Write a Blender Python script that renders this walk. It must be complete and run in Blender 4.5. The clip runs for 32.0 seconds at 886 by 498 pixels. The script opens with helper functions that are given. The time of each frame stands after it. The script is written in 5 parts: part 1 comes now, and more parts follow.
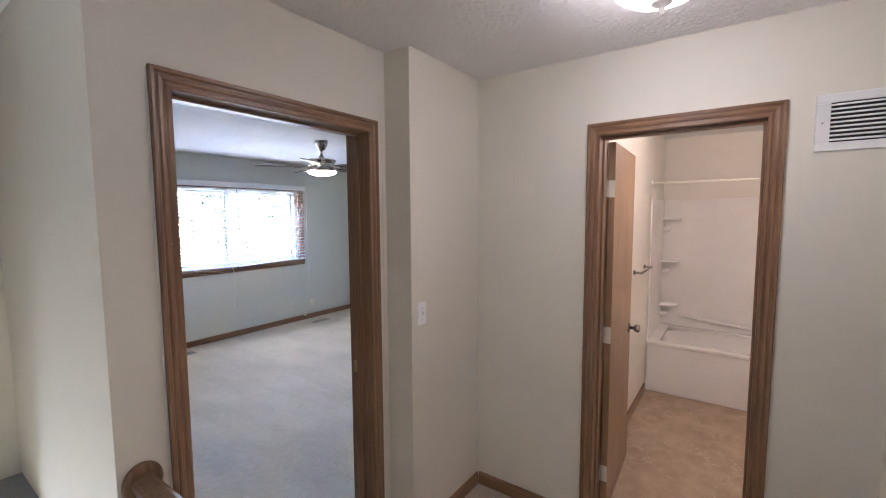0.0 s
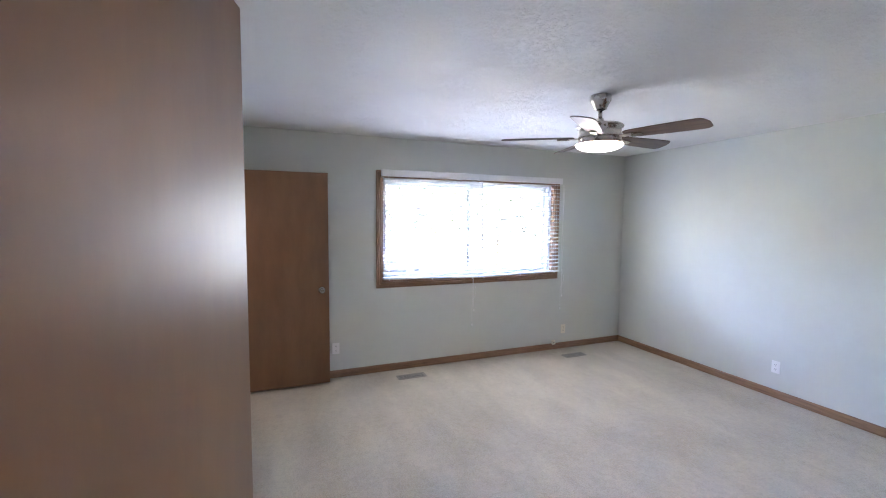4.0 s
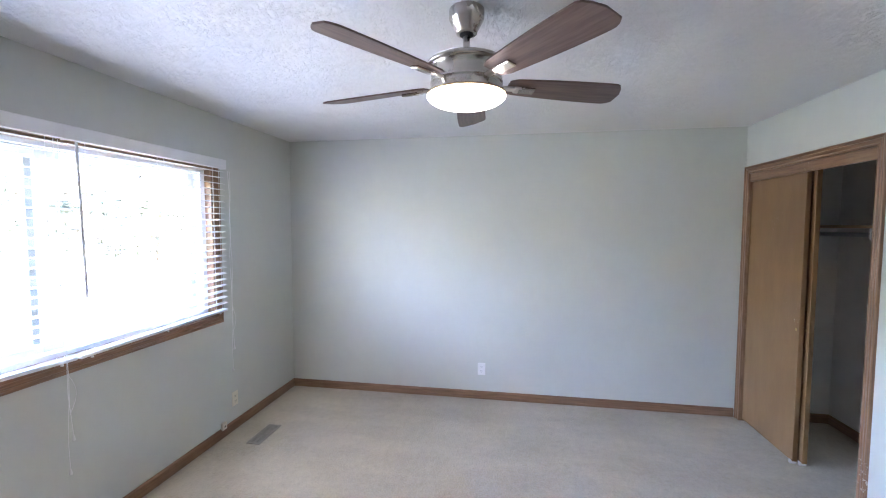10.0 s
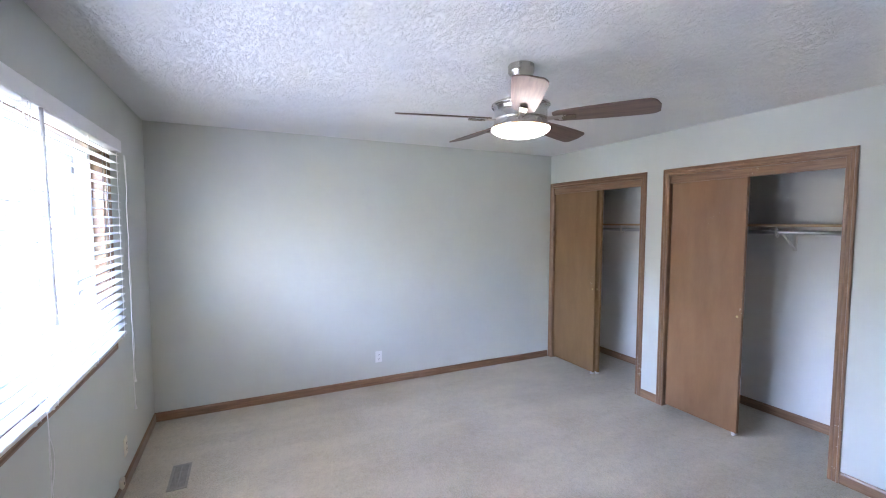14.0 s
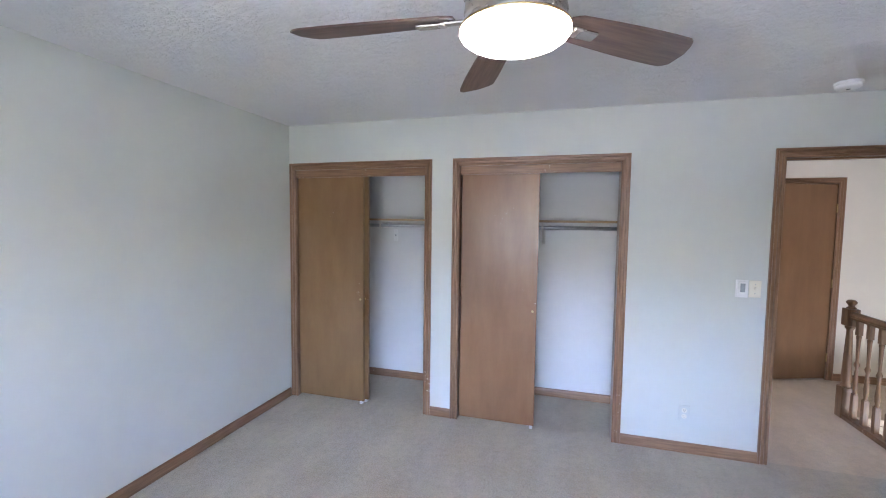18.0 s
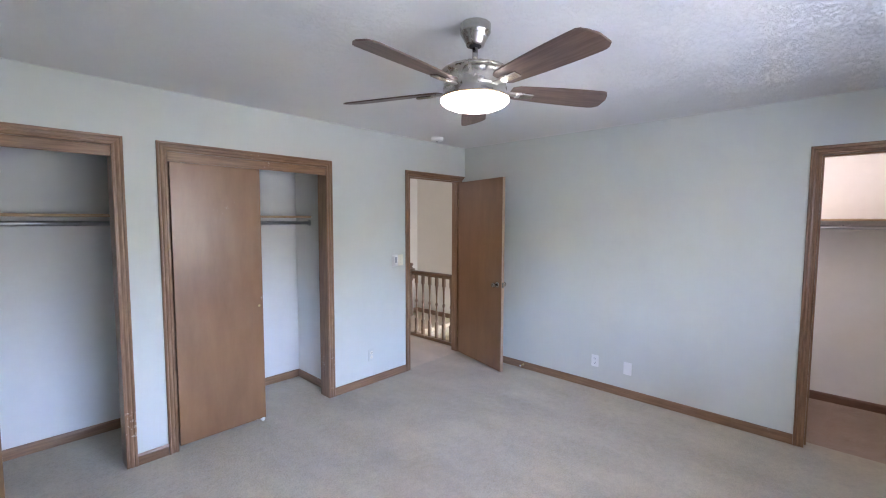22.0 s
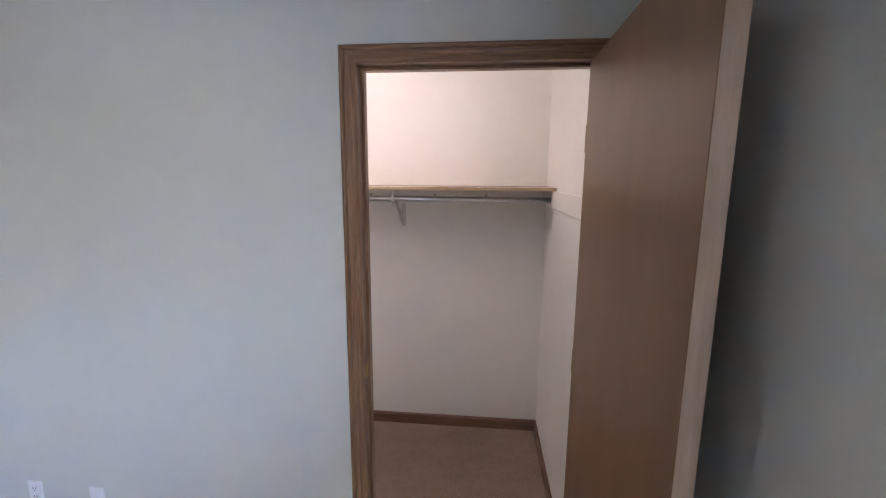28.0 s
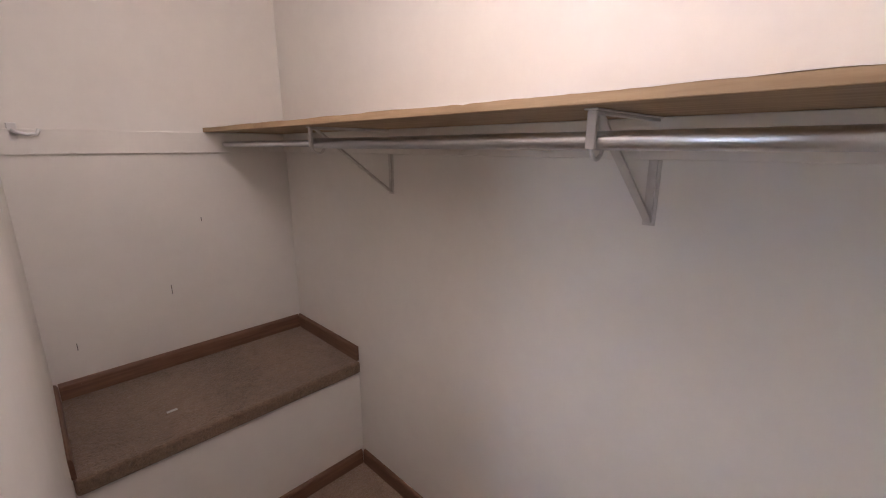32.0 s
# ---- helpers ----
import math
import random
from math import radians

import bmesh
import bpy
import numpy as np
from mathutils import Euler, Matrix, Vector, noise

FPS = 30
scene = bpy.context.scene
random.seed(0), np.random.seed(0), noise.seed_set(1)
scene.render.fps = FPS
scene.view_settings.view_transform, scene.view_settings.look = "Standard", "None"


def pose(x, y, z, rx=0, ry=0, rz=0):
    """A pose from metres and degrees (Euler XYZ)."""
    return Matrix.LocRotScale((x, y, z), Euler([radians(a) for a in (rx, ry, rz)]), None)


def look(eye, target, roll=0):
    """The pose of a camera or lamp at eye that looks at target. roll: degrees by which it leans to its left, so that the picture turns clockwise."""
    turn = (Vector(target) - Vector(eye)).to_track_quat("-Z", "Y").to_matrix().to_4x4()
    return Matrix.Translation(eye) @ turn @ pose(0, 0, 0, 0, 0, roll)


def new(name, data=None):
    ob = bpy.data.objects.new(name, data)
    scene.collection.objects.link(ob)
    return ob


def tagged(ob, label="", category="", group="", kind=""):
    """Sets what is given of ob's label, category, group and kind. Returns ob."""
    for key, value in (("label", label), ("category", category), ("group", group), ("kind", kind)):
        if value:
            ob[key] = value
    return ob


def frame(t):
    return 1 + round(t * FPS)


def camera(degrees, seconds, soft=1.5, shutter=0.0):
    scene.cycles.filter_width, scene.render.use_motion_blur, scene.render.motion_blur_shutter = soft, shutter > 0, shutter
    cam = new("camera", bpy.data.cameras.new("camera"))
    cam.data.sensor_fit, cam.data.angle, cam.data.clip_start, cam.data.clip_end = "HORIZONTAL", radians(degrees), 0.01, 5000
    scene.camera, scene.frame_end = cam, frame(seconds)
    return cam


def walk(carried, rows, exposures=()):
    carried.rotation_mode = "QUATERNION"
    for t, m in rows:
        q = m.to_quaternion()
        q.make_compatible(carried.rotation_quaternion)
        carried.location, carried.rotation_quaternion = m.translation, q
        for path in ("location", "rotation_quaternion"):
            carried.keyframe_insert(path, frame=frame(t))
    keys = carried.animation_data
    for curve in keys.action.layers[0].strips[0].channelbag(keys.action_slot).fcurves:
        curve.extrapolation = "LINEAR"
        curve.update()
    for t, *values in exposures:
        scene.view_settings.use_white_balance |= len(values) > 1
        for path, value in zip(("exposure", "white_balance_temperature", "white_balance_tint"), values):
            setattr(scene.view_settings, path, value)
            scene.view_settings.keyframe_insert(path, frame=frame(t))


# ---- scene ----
cam = camera(93.4, 32.0, 1.1)
PATH = [
    (0, (-0.516, -1.556, 1.675), (1.11, -0.403, 1.507), -0.3),
    (1, (-0.233, -1.381, 1.659), (1.15, 0.054, 1.487), -0.4),
    (1.5, (-0.045, -1.204, 1.644), (1.182, 0.367, 1.484), -0.1),
    (2, (0.085, -1.031, 1.636), (1.138, 0.662, 1.477), 0.1),
    (2.5, (0.252, -0.832, 1.62), (1.116, 0.965, 1.465), -0.1),
    (4.5, (0.420, -0.004, 1.638), (1.161, 1.849, 1.487), 0.5),
    (5, (0.507, 0.121, 1.655), (1.382, 1.914, 1.509), 0.6),
    (5.5, (0.588, 0.276, 1.698), (1.632, 1.974, 1.545), 0.6),
    (6, (0.705, 0.417, 1.694), (1.920, 1.999, 1.545), 0.7),
    (7.5, (0.981, 0.844, 1.670), (2.599, 2.012, 1.530), 0.8),
    (8, (0.990, 1.018, 1.658), (2.725, 2.000, 1.526), 1.3),
    (9, (0.887, 1.411, 1.633), (2.773, 2.066, 1.518), -0.0),
    (10, (0.777, 1.885, 1.638), (2.745, 2.219, 1.520), 0.1),
    (11, (0.795, 2.404, 1.647), (2.792, 2.398, 1.529), 0.1),
    (11.5, (0.783, 2.643, 1.643), (2.770, 2.467, 1.525), 0.1),
    (12, (0.821, 2.838, 1.634), (2.787, 2.493, 1.508), 0.3),
    (13, (0.795, 3.190, 1.640), (2.683, 2.542, 1.518), 0.2),
    (14, (0.588, 3.368, 1.640), (2.391, 2.511, 1.516), 0.1),
    (14.5, (0.604, 3.395, 1.616), (2.359, 2.439, 1.503), -0.1),
    (16.5, (1.368, 3.291, 1.565), (2.703, 1.805, 1.462), 0.0),
    (17, (1.641, 3.273, 1.615), (2.703, 1.584, 1.487), 0.6),
    (17.5, (1.896, 3.238, 1.614), (2.726, 1.424, 1.481), 0.6),
    (18, (2.246, 3.237, 1.614), (2.804, 1.321, 1.483), 0.7),
    (18.5, (2.575, 3.256, 1.647), (2.869, 1.284, 1.504), 0.5),
    (19, (2.822, 3.178, 1.623), (2.859, 1.184, 1.482), 0.5),
    (19.5, (3.038, 3.110, 1.622), (2.803, 1.129, 1.479), 0.6),
    (20, (3.268, 3.074, 1.609), (2.744, 1.148, 1.476), 0.5),
    (20.5, (3.425, 3.080, 1.609), (2.633, 1.248, 1.474), 0.4),
    (21, (3.561, 3.152, 1.612), (2.527, 1.446, 1.477), 0.4),
    (21.5, (3.708, 3.188, 1.623), (2.442, 1.645, 1.480), 0.3),
    (22, (3.845, 3.241, 1.607), (2.387, 1.879, 1.466), 0.2),
    (22.5, (3.944, 3.309, 1.604), (2.342, 2.122, 1.460), 0.2),
    (23, (4.019, 3.338, 1.602), (2.316, 2.299, 1.455), 0.2),
    (23.5, (4.045, 3.398, 1.639), (2.289, 2.457, 1.470), -0.2),
    (24, (4.038, 3.386, 1.601), (2.230, 2.545, 1.442), -0.3),
    (24.5, (3.884, 3.432, 1.611), (2.044, 2.663, 1.441), -0.2),
    (25, (3.595, 3.528, 1.584), (1.722, 2.845, 1.418), 0.0),
    (25.5, (3.252, 3.533, 1.597), (1.342, 2.967, 1.414), 0.0),
    (27.5, (1.823, 3.552, 1.644), (-0.152, 3.378, 1.38), -0.2),
    (28, (1.479, 3.61, 1.668), (-0.484, 3.417, 1.335), 0.4),
    (28.5, (1.158, 3.611, 1.661), (-0.787, 3.326, 1.292), 0.2),
    (29, (0.852, 3.584, 1.635), (-1.066, 3.178, 1.239), 0.5),
    (29.5, (0.577, 3.551, 1.598), (-1.305, 3.012, 1.186), 0.5),
    (30, (0.313, 3.489, 1.565), (-1.523, 2.828, 1.128), 0.0),
    (30.5, (0.17, 3.515, 1.557), (-1.58, 2.67, 1.088), -0.5),
    (31, (0.019, 3.457, 1.549), (-1.63, 2.432, 1.071), -0.3),
    (31.5, (-0.068, 3.431, 1.546), (-1.584, 2.218, 1.068), -0.1),
    (32, (-0.143, 3.428, 1.545), (-1.523, 2.062, 1.067), -0.0),
]
walk(cam, [(t, look(eye, target, roll)) for t, eye, target, roll in PATH],
     [(0, 7.26, 5850, 26), (2, 7.3, 6100, 26), (5, 7.27, 6150, 27), (15, 7.28, 6100, 27.5), (18, 7.27, 6100, 28), (20, 7.26, 6150, 28), (23, 7.21, 6200, 27), (25, 7.13, 6250, 27), (28, 7.0, 6300, 28), (30, 6.88, 6300, 27), (32, 7.12, 6400, 28)])

# ---- world, sun, lamps, exposure ----
world = bpy.data.worlds.new("world")
scene.world = world
world.use_nodes = True
_wn = world.node_tree.nodes
_sky = _wn.new("ShaderNodeTexSky")
_sky.sky_type = "NISHITA"
_sky.sun_disc = False
_sky.sun_elevation = radians(50)
_sky.sun_rotation = radians(200)
_sky.altitude = 100
_sky.air_density = 1.0
_sky.dust_density = 3.0
_wn["Background"].inputs["Strength"].default_value = 0.15
world.node_tree.links.new(_sky.outputs[0], _wn["Background"].inputs["Color"])


def lamp(name, kind, place, watts, colour, size=0.1, target=None):
    data = bpy.data.lights.new(name, kind)
    data.energy, data.color = watts, colour
    if kind == "POINT":
        data.shadow_soft_size = size
    if kind == "AREA":
        data.shape, data.size, data.size_y = "RECTANGLE", size[0], size[1]
    if kind == "SUN":
        data.angle = size
    ob = new(name, data)
    ob.matrix_world = look(place, target) if target else pose(*place)
    return ob


SUN_AT = (-2.2, -5, 6.6)
lamp("sun", "SUN", SUN_AT, 1.2, (1.0, 0.96, 0.9), radians(12), (0, 0, 0))
# area lamp added in front of the blinds, standing in for sky light
lamp("window_daylight", "AREA", (2.492, 3.975, 1.44), 0.165, (0.84, 0.935, 1.0), (2.15, 0.9), (2.492, 0.0, 1.2))
lamp("hall_light", "POINT", (0.98, -1.33, 2.15), 0.021, (1.0, 0.97, 0.91), 0.14)
# area lamp standing in for daylight from downstairs; its window is unseen, unbuilt
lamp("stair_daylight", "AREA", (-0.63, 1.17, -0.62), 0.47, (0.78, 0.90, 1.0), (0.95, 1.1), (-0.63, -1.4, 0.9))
lamp("closet_light", "POINT", (-0.33, 2.86, 2.25), 0.077, (1.0, 0.925, 0.85), 0.10)
# added fill for the bathroom; no fixture is seen or built
lamp("bath_fill", "POINT", (2.6, -1.7, 2.2), 0.17, (1.0, 0.84, 0.69), 0.1)

# ---- materials ----


def material(name, rough=0.6, metal=0.0):
    m = bpy.data.materials.new(name)
    m.use_nodes = True
    b = m.node_tree.nodes["Principled BSDF"]
    b.inputs["Roughness"].default_value, b.inputs["Metallic"].default_value = rough, metal
    return m, m.node_tree.nodes, m.node_tree.links, b


def ramp(nodes, stops):
    r = nodes.new("ShaderNodeValToRGB")
    while len(r.color_ramp.elements) < len(stops):
        r.color_ramp.elements.new(0.5)
    for e, (p, c) in zip(r.color_ramp.elements, stops):
        e.position, e.color = p, (*c, 1)
    return r


def noise_node(nodes, links, vec, scale, detail=4, rough=0.6, stretch=None):
    n = nodes.new("ShaderNodeTexNoise")
    n.inputs["Scale"].default_value, n.inputs["Detail"].default_value, n.inputs["Roughness"].default_value = scale, detail, rough
    if stretch:
        mp = nodes.new("ShaderNodeMapping")
        mp.inputs["Scale"].default_value = stretch
        links.new(vec, mp.inputs["Vector"])
        vec = mp.outputs[0]
    links.new(vec, n.inputs["Vector"])
    return n


def plain(name, c, rough=0.6, metal=0.0, vary=0.06, scale=7.0, grain=160.0, bump=0.08, depth=0.002):
    """Colour with slow drift, fine grain and relief."""
    m, n, l, b = material(name, rough, metal)
    co = n.new("ShaderNodeTexCoord").outputs["Object"]
    big = noise_node(n, l, co, scale, 5)
    dark, light = [max(0.0, v * (1 - vary)) for v in c], [min(1.0, v * (1 + vary)) for v in c]
    r = ramp(n, [(0.3, dark), (0.7, light)])
    l.new(big.outputs[0], r.inputs[0])
    l.new(r.outputs[0], b.inputs["Base Color"])
    fine = noise_node(n, l, co, grain, 3)
    bp = n.new("ShaderNodeBump")
    bp.inputs["Strength"].default_value, bp.inputs["Distance"].default_value = bump, depth
    l.new(fine.outputs[0], bp.inputs["Height"])
    l.new(bp.outputs[0], b.inputs["Normal"])
    rr = n.new("ShaderNodeMapRange")
    rr.inputs["To Min"].default_value, rr.inputs["To Max"].default_value = max(0.02, rough - 0.07), min(1, rough + 0.07)
    l.new(big.outputs[0], rr.inputs["Value"])
    l.new(rr.outputs[0], b.inputs["Roughness"])
    return m


def paint(name, c, scuff=0.05):
    """Roller-painted drywall: orange-peel relief, faint patches and scuffs."""
    m, n, l, b = material(name, 0.62)
    co = n.new("ShaderNodeTexCoord").outputs["Object"]
    big, mid = noise_node(n, l, co, 0.9, 3), noise_node(n, l, co, 14, 6, 0.7)
    mix = n.new("ShaderNodeMath")
    mix.operation = "MULTIPLY_ADD"
    mix.inputs[1].default_value, mix.inputs[2].default_value = 0.35, 0.0
    l.new(mid.outputs[0], mix.inputs[0])
    add = n.new("ShaderNodeMath")
    l.new(mix.outputs[0], add.inputs[0])
    l.new(big.outputs[0], add.inputs[1])
    r = ramp(n, [(0.42, [v * (1 - scuff) for v in c]), (0.95, [min(1, v * (1 + scuff)) for v in c])])
    l.new(add.outputs[0], r.inputs[0])
    l.new(r.outputs[0], b.inputs["Base Color"])
    peel = noise_node(n, l, co, 190, 2)
    bp = n.new("ShaderNodeBump")
    bp.inputs["Strength"].default_value, bp.inputs["Distance"].default_value = 0.14, 0.0015
    l.new(peel.outputs[0], bp.inputs["Height"])
    l.new(bp.outputs[0], b.inputs["Normal"])
    return m


def wood(name, dark, light, rough=0.35, along=(9, 9, 0.7), scale=6.0, coat=0.25, wear=0.0, gloss=0.38):
    """Stained and varnished wood: grain drawn out along one axis, pores, slow tone changes."""
    m, n, l, b = material(name, rough)
    co = n.new("ShaderNodeTexCoord").outputs["Object"]
    big = noise_node(n, l, co, scale, 6, 0.62, along)
    pore = noise_node(n, l, co, scale * 9, 4, 0.7, along)
    tone = noise_node(n, l, co, 1.3, 3)
    a1 = n.new("ShaderNodeMath")
    a1.operation = "MULTIPLY_ADD"
    a1.inputs[1].default_value = 0.16
    l.new(pore.outputs[0], a1.inputs[0])
    l.new(big.outputs[0], a1.inputs[2])
    a2 = n.new("ShaderNodeMath")
    a2.operation = "MULTIPLY_ADD"
    a2.inputs[1].default_value = 0.35
    l.new(tone.outputs[0], a2.inputs[0])
    l.new(a1.outputs[0], a2.inputs[2])
    r = ramp(n, [(0.55, dark), (1.05, light)])
    l.new(a2.outputs[0], r.inputs[0])
    colour = r.outputs[0]
    if wear:
        chip, where = noise_node(n, l, co, 42, 5, 0.72), noise_node(n, l, co, 2.1, 2)
        gap = n.new("ShaderNodeMath")
        gap.operation = "MULTIPLY"
        l.new(chip.outputs[0], gap.inputs[0])
        l.new(where.outputs[0], gap.inputs[1])
        cut = n.new("ShaderNodeMapRange")
        cut.inputs["From Min"].default_value, cut.inputs["From Max"].default_value = 0.43 - wear, 0.45 - wear
        l.new(gap.outputs[0], cut.inputs["Value"])
        mx = n.new("ShaderNodeMixRGB")
        l.new(cut.outputs[0], mx.inputs[0])
        l.new(colour, mx.inputs[1])
        mx.inputs[2].default_value = (0.50, 0.42, 0.34, 1)
        colour = mx.outputs[0]
    l.new(colour, b.inputs["Base Color"])
    bp = n.new("ShaderNodeBump")
    bp.inputs["Strength"].default_value, bp.inputs["Distance"].default_value = 0.12, 0.001
    l.new(a1.outputs[0], bp.inputs["Height"])
    l.new(bp.outputs[0], b.inputs["Normal"])
    rr = n.new("ShaderNodeMapRange")
    rr.inputs["To Min"].default_value, rr.inputs["To Max"].default_value = max(0.05, rough - 0.1), rough + 0.16
    l.new(tone.outputs[0], rr.inputs["Value"])
    l.new(rr.outputs[0], b.inputs["Roughness"])
    b.inputs["Coat Weight"].default_value, b.inputs["Coat Roughness"].default_value = coat, gloss
    return m


def carpet(name, dark, light):
    """Cut-pile carpet: tufts, matted clumps, wear paths and brushed strokes."""
    m, n, l, b = material(name, 0.95)
    co = n.new("ShaderNodeTexCoord").outputs["Object"]
    tuft = n.new("ShaderNodeTexVoronoi")
    tuft.inputs["Scale"].default_value = 150
    l.new(co, tuft.inputs["Vector"])
    mid = noise_node(n, l, co, 85, 4, 0.75)
    clump, big = noise_node(n, l, co, 22, 4, 0.7), noise_node(n, l, co, 1.3, 6, 0.68)
    stroke = noise_node(n, l, co, 2.4, 3, 0.6, (1.5, 0.5, 1))
    total = None
    for src, w in ((mid.outputs[0], 0.62), (tuft.outputs["Distance"], -0.20), (clump.outputs[0], 0.40), (big.outputs[0], 0.52), (stroke.outputs[0], 0.52)):
        k = n.new("ShaderNodeMath")
        k.operation = "MULTIPLY_ADD"
        k.inputs[1].default_value, k.inputs[2].default_value = w, 0.0
        l.new(src, k.inputs[0])
        if total:
            l.new(total, k.inputs[2])
        total = k.outputs[0]
    mr = n.new("ShaderNodeMapRange")
    mr.inputs["From Min"].default_value, mr.inputs["From Max"].default_value = 0.66, 1.32
    l.new(total, mr.inputs["Value"])
    r = ramp(n, [(0.0, dark), (1.0, light)])
    l.new(mr.outputs[0], r.inputs[0])
    l.new(r.outputs[0], b.inputs["Base Color"])
    hsum = n.new("ShaderNodeMath")
    hsum.operation = "MULTIPLY_ADD"
    hsum.inputs[1].default_value = 1.6
    l.new(mid.outputs[0], hsum.inputs[0])
    l.new(clump.outputs[0], hsum.inputs[2])
    bp = n.new("ShaderNodeBump")
    bp.inputs["Strength"].default_value, bp.inputs["Distance"].default_value = 0.9, 0.008
    l.new(hsum.outputs[0], bp.inputs["Height"])
    l.new(bp.outputs[0], b.inputs["Normal"])
    b.inputs["Sheen Weight"].default_value = 0.25
    return m


def textured_ceiling(name, c, scale, strength, depth, smear):
    m, n, l, b = material(name, 0.85)
    co = n.new("ShaderNodeTexCoord").outputs["Object"]
    big = noise_node(n, l, co, 1.1, 3)
    r = ramp(n, [(0.3, [v * 0.96 for v in c]), (0.7, c)])
    l.new(big.outputs[0], r.inputs[0])
    l.new(r.outputs[0], b.inputs["Base Color"])
    f = noise_node(n, l, co, scale, 6, 0.75, smear)
    patch = noise_node(n, l, co, 5.0, 3)
    cut = n.new("ShaderNodeMapRange")
    cut.inputs["From Min"].default_value, cut.inputs["From Max"].default_value = 0.45, 0.62
    l.new(f.outputs[0], cut.inputs["Value"])
    mul = n.new("ShaderNodeMath")
    mul.operation = "MULTIPLY"
    l.new(cut.outputs[0], mul.inputs[0])
    l.new(patch.outputs[0], mul.inputs[1])
    bp = n.new("ShaderNodeBump")
    bp.inputs["Strength"].default_value, bp.inputs["Distance"].default_value = strength, depth
    l.new(mul.outputs[0], bp.inputs["Height"])
    l.new(bp.outputs[0], b.inputs["Normal"])
    return m


def glow(name, c, strength):
    m, n, l, b = material(name, 0.3)
    b.inputs["Base Color"].default_value = (*c, 1)
    b.inputs["Emission Color"].default_value = (*c, 1)
    b.inputs["Emission Strength"].default_value = strength
    return m


GREEN = paint("sage_grey_wall_paint", (0.600, 0.618, 0.576))
CREAM = paint("cream_wall_paint", (0.745, 0.705, 0.615))
CLOSET = paint("closet_white_paint", (0.77, 0.765, 0.75), 0.06)
WIC_PAINT = paint("walk_in_off_white_paint", (0.87, 0.845, 0.80), 0.06)
CEIL = textured_ceiling("stomped_ceiling", (0.84, 0.84, 0.835), 26, 0.85, 0.008, (1, 1.6, 1))
POPCORN = textured_ceiling("popcorn_ceiling", (0.90, 0.88, 0.85), 150, 0.5, 0.004, (1, 1, 1))
CARPET = carpet("beige_cut_pile_carpet", (0.36, 0.312, 0.232), (0.71, 0.62, 0.475))
GREYCARPET = carpet("slate_grey_carpet", (0.19, 0.195, 0.21), (0.40, 0.41, 0.44))
HALL_CARPET = carpet("pale_beige_hall_carpet", (0.44, 0.36, 0.265), (0.80, 0.68, 0.52))
BENCH_CARPET = carpet("matted_brown_bench_carpet", (0.158, 0.102, 0.064), (0.455, 0.308, 0.205))
BROWN_CARPET = carpet("brown_cut_pile_carpet", (0.235, 0.155, 0.105), (0.52, 0.365, 0.26))
OAK = wood("honey_oak_trim", (0.172, 0.088, 0.045), (0.338, 0.192, 0.102), 0.3, (11, 11, 0.6), 7, 0.25, 0.012)
OAK_H = wood("honey_oak_trim_level", (0.172, 0.088, 0.045), (0.338, 0.192, 0.102), 0.3, (0.6, 11, 11), 7, 0.25, 0.012)
DARKOAK_X = wood("red_brown_closet_trim", (0.150, 0.076, 0.044), (0.262, 0.142, 0.086), 0.4, (0.6, 11, 11), 7, 0.12, 0.02)
DARKOAK_Y = wood("red_brown_closet_trim_deep", (0.150, 0.076, 0.044), (0.262, 0.142, 0.086), 0.4, (11, 0.6, 11), 7, 0.12, 0.02)
OAK_Y = wood("honey_oak_trim_deep", (0.172, 0.088, 0.045), (0.338, 0.192, 0.102), 0.3, (11, 0.6, 11), 7, 0.25, 0.012)
DOORWOOD = wood("brown_door_veneer", (0.182, 0.090, 0.038), (0.248, 0.127, 0.056), 0.40, (2.2, 2.2, 0.5), 3, 0.26, 0.0, 0.32)
RAILWOOD = wood("dark_oak_railing", (0.105, 0.057, 0.029), (0.225, 0.128, 0.064), 0.34, (11, 11, 0.6), 7, 0.25, 0.02)
SLIDEWOOD = wood("worn_wardrobe_veneer", (0.208, 0.109, 0.041), (0.272, 0.150, 0.060), 0.42, (2.2, 2.2, 0.6), 3, 0.2, 0.02)
GLOSSWOOD = wood("varnished_wardrobe_veneer", (0.215, 0.106, 0.046), (0.288, 0.148, 0.069), 0.32, (2.2, 2.2, 0.5), 3, 0.5, 0.02, 0.26)
# bare edge wood, paled further to stand for window light on it
EDGEWOOD = wood("bare_lit_door_edge", (0.33, 0.225, 0.155), (0.52, 0.38, 0.28), 0.5, (6, 6, 0.5), 6, 0.05)
TANDOOR = wood("tan_door_veneer", (0.25, 0.15, 0.075), (0.36, 0.225, 0.118), 0.42, (3, 3, 0.5), 4, 0.2)
BLADE = wood("walnut_fan_blade", (0.075, 0.045, 0.036), (0.19, 0.125, 0.10), 0.42, (0.5, 9, 9), 8, 0.1)
SHELFWOOD = wood("raw_pine_shelf", (0.33, 0.215, 0.115), (0.56, 0.40, 0.24), 0.6, (8, 0.5, 8), 6, 0.0)
SHELFWOOD_X = wood("raw_pine_shelf_across", (0.33, 0.215, 0.115), (0.56, 0.40, 0.24), 0.6, (0.5, 8, 8), 6, 0.0)
NICKEL = plain("brushed_nickel", (0.54, 0.51, 0.47), 0.27, 1.0, 0.08, 9, 300, 0.05)
CHROME = plain("worn_chrome", (0.40, 0.385, 0.36), 0.24, 1.0, 0.1, 20, 300, 0.03)
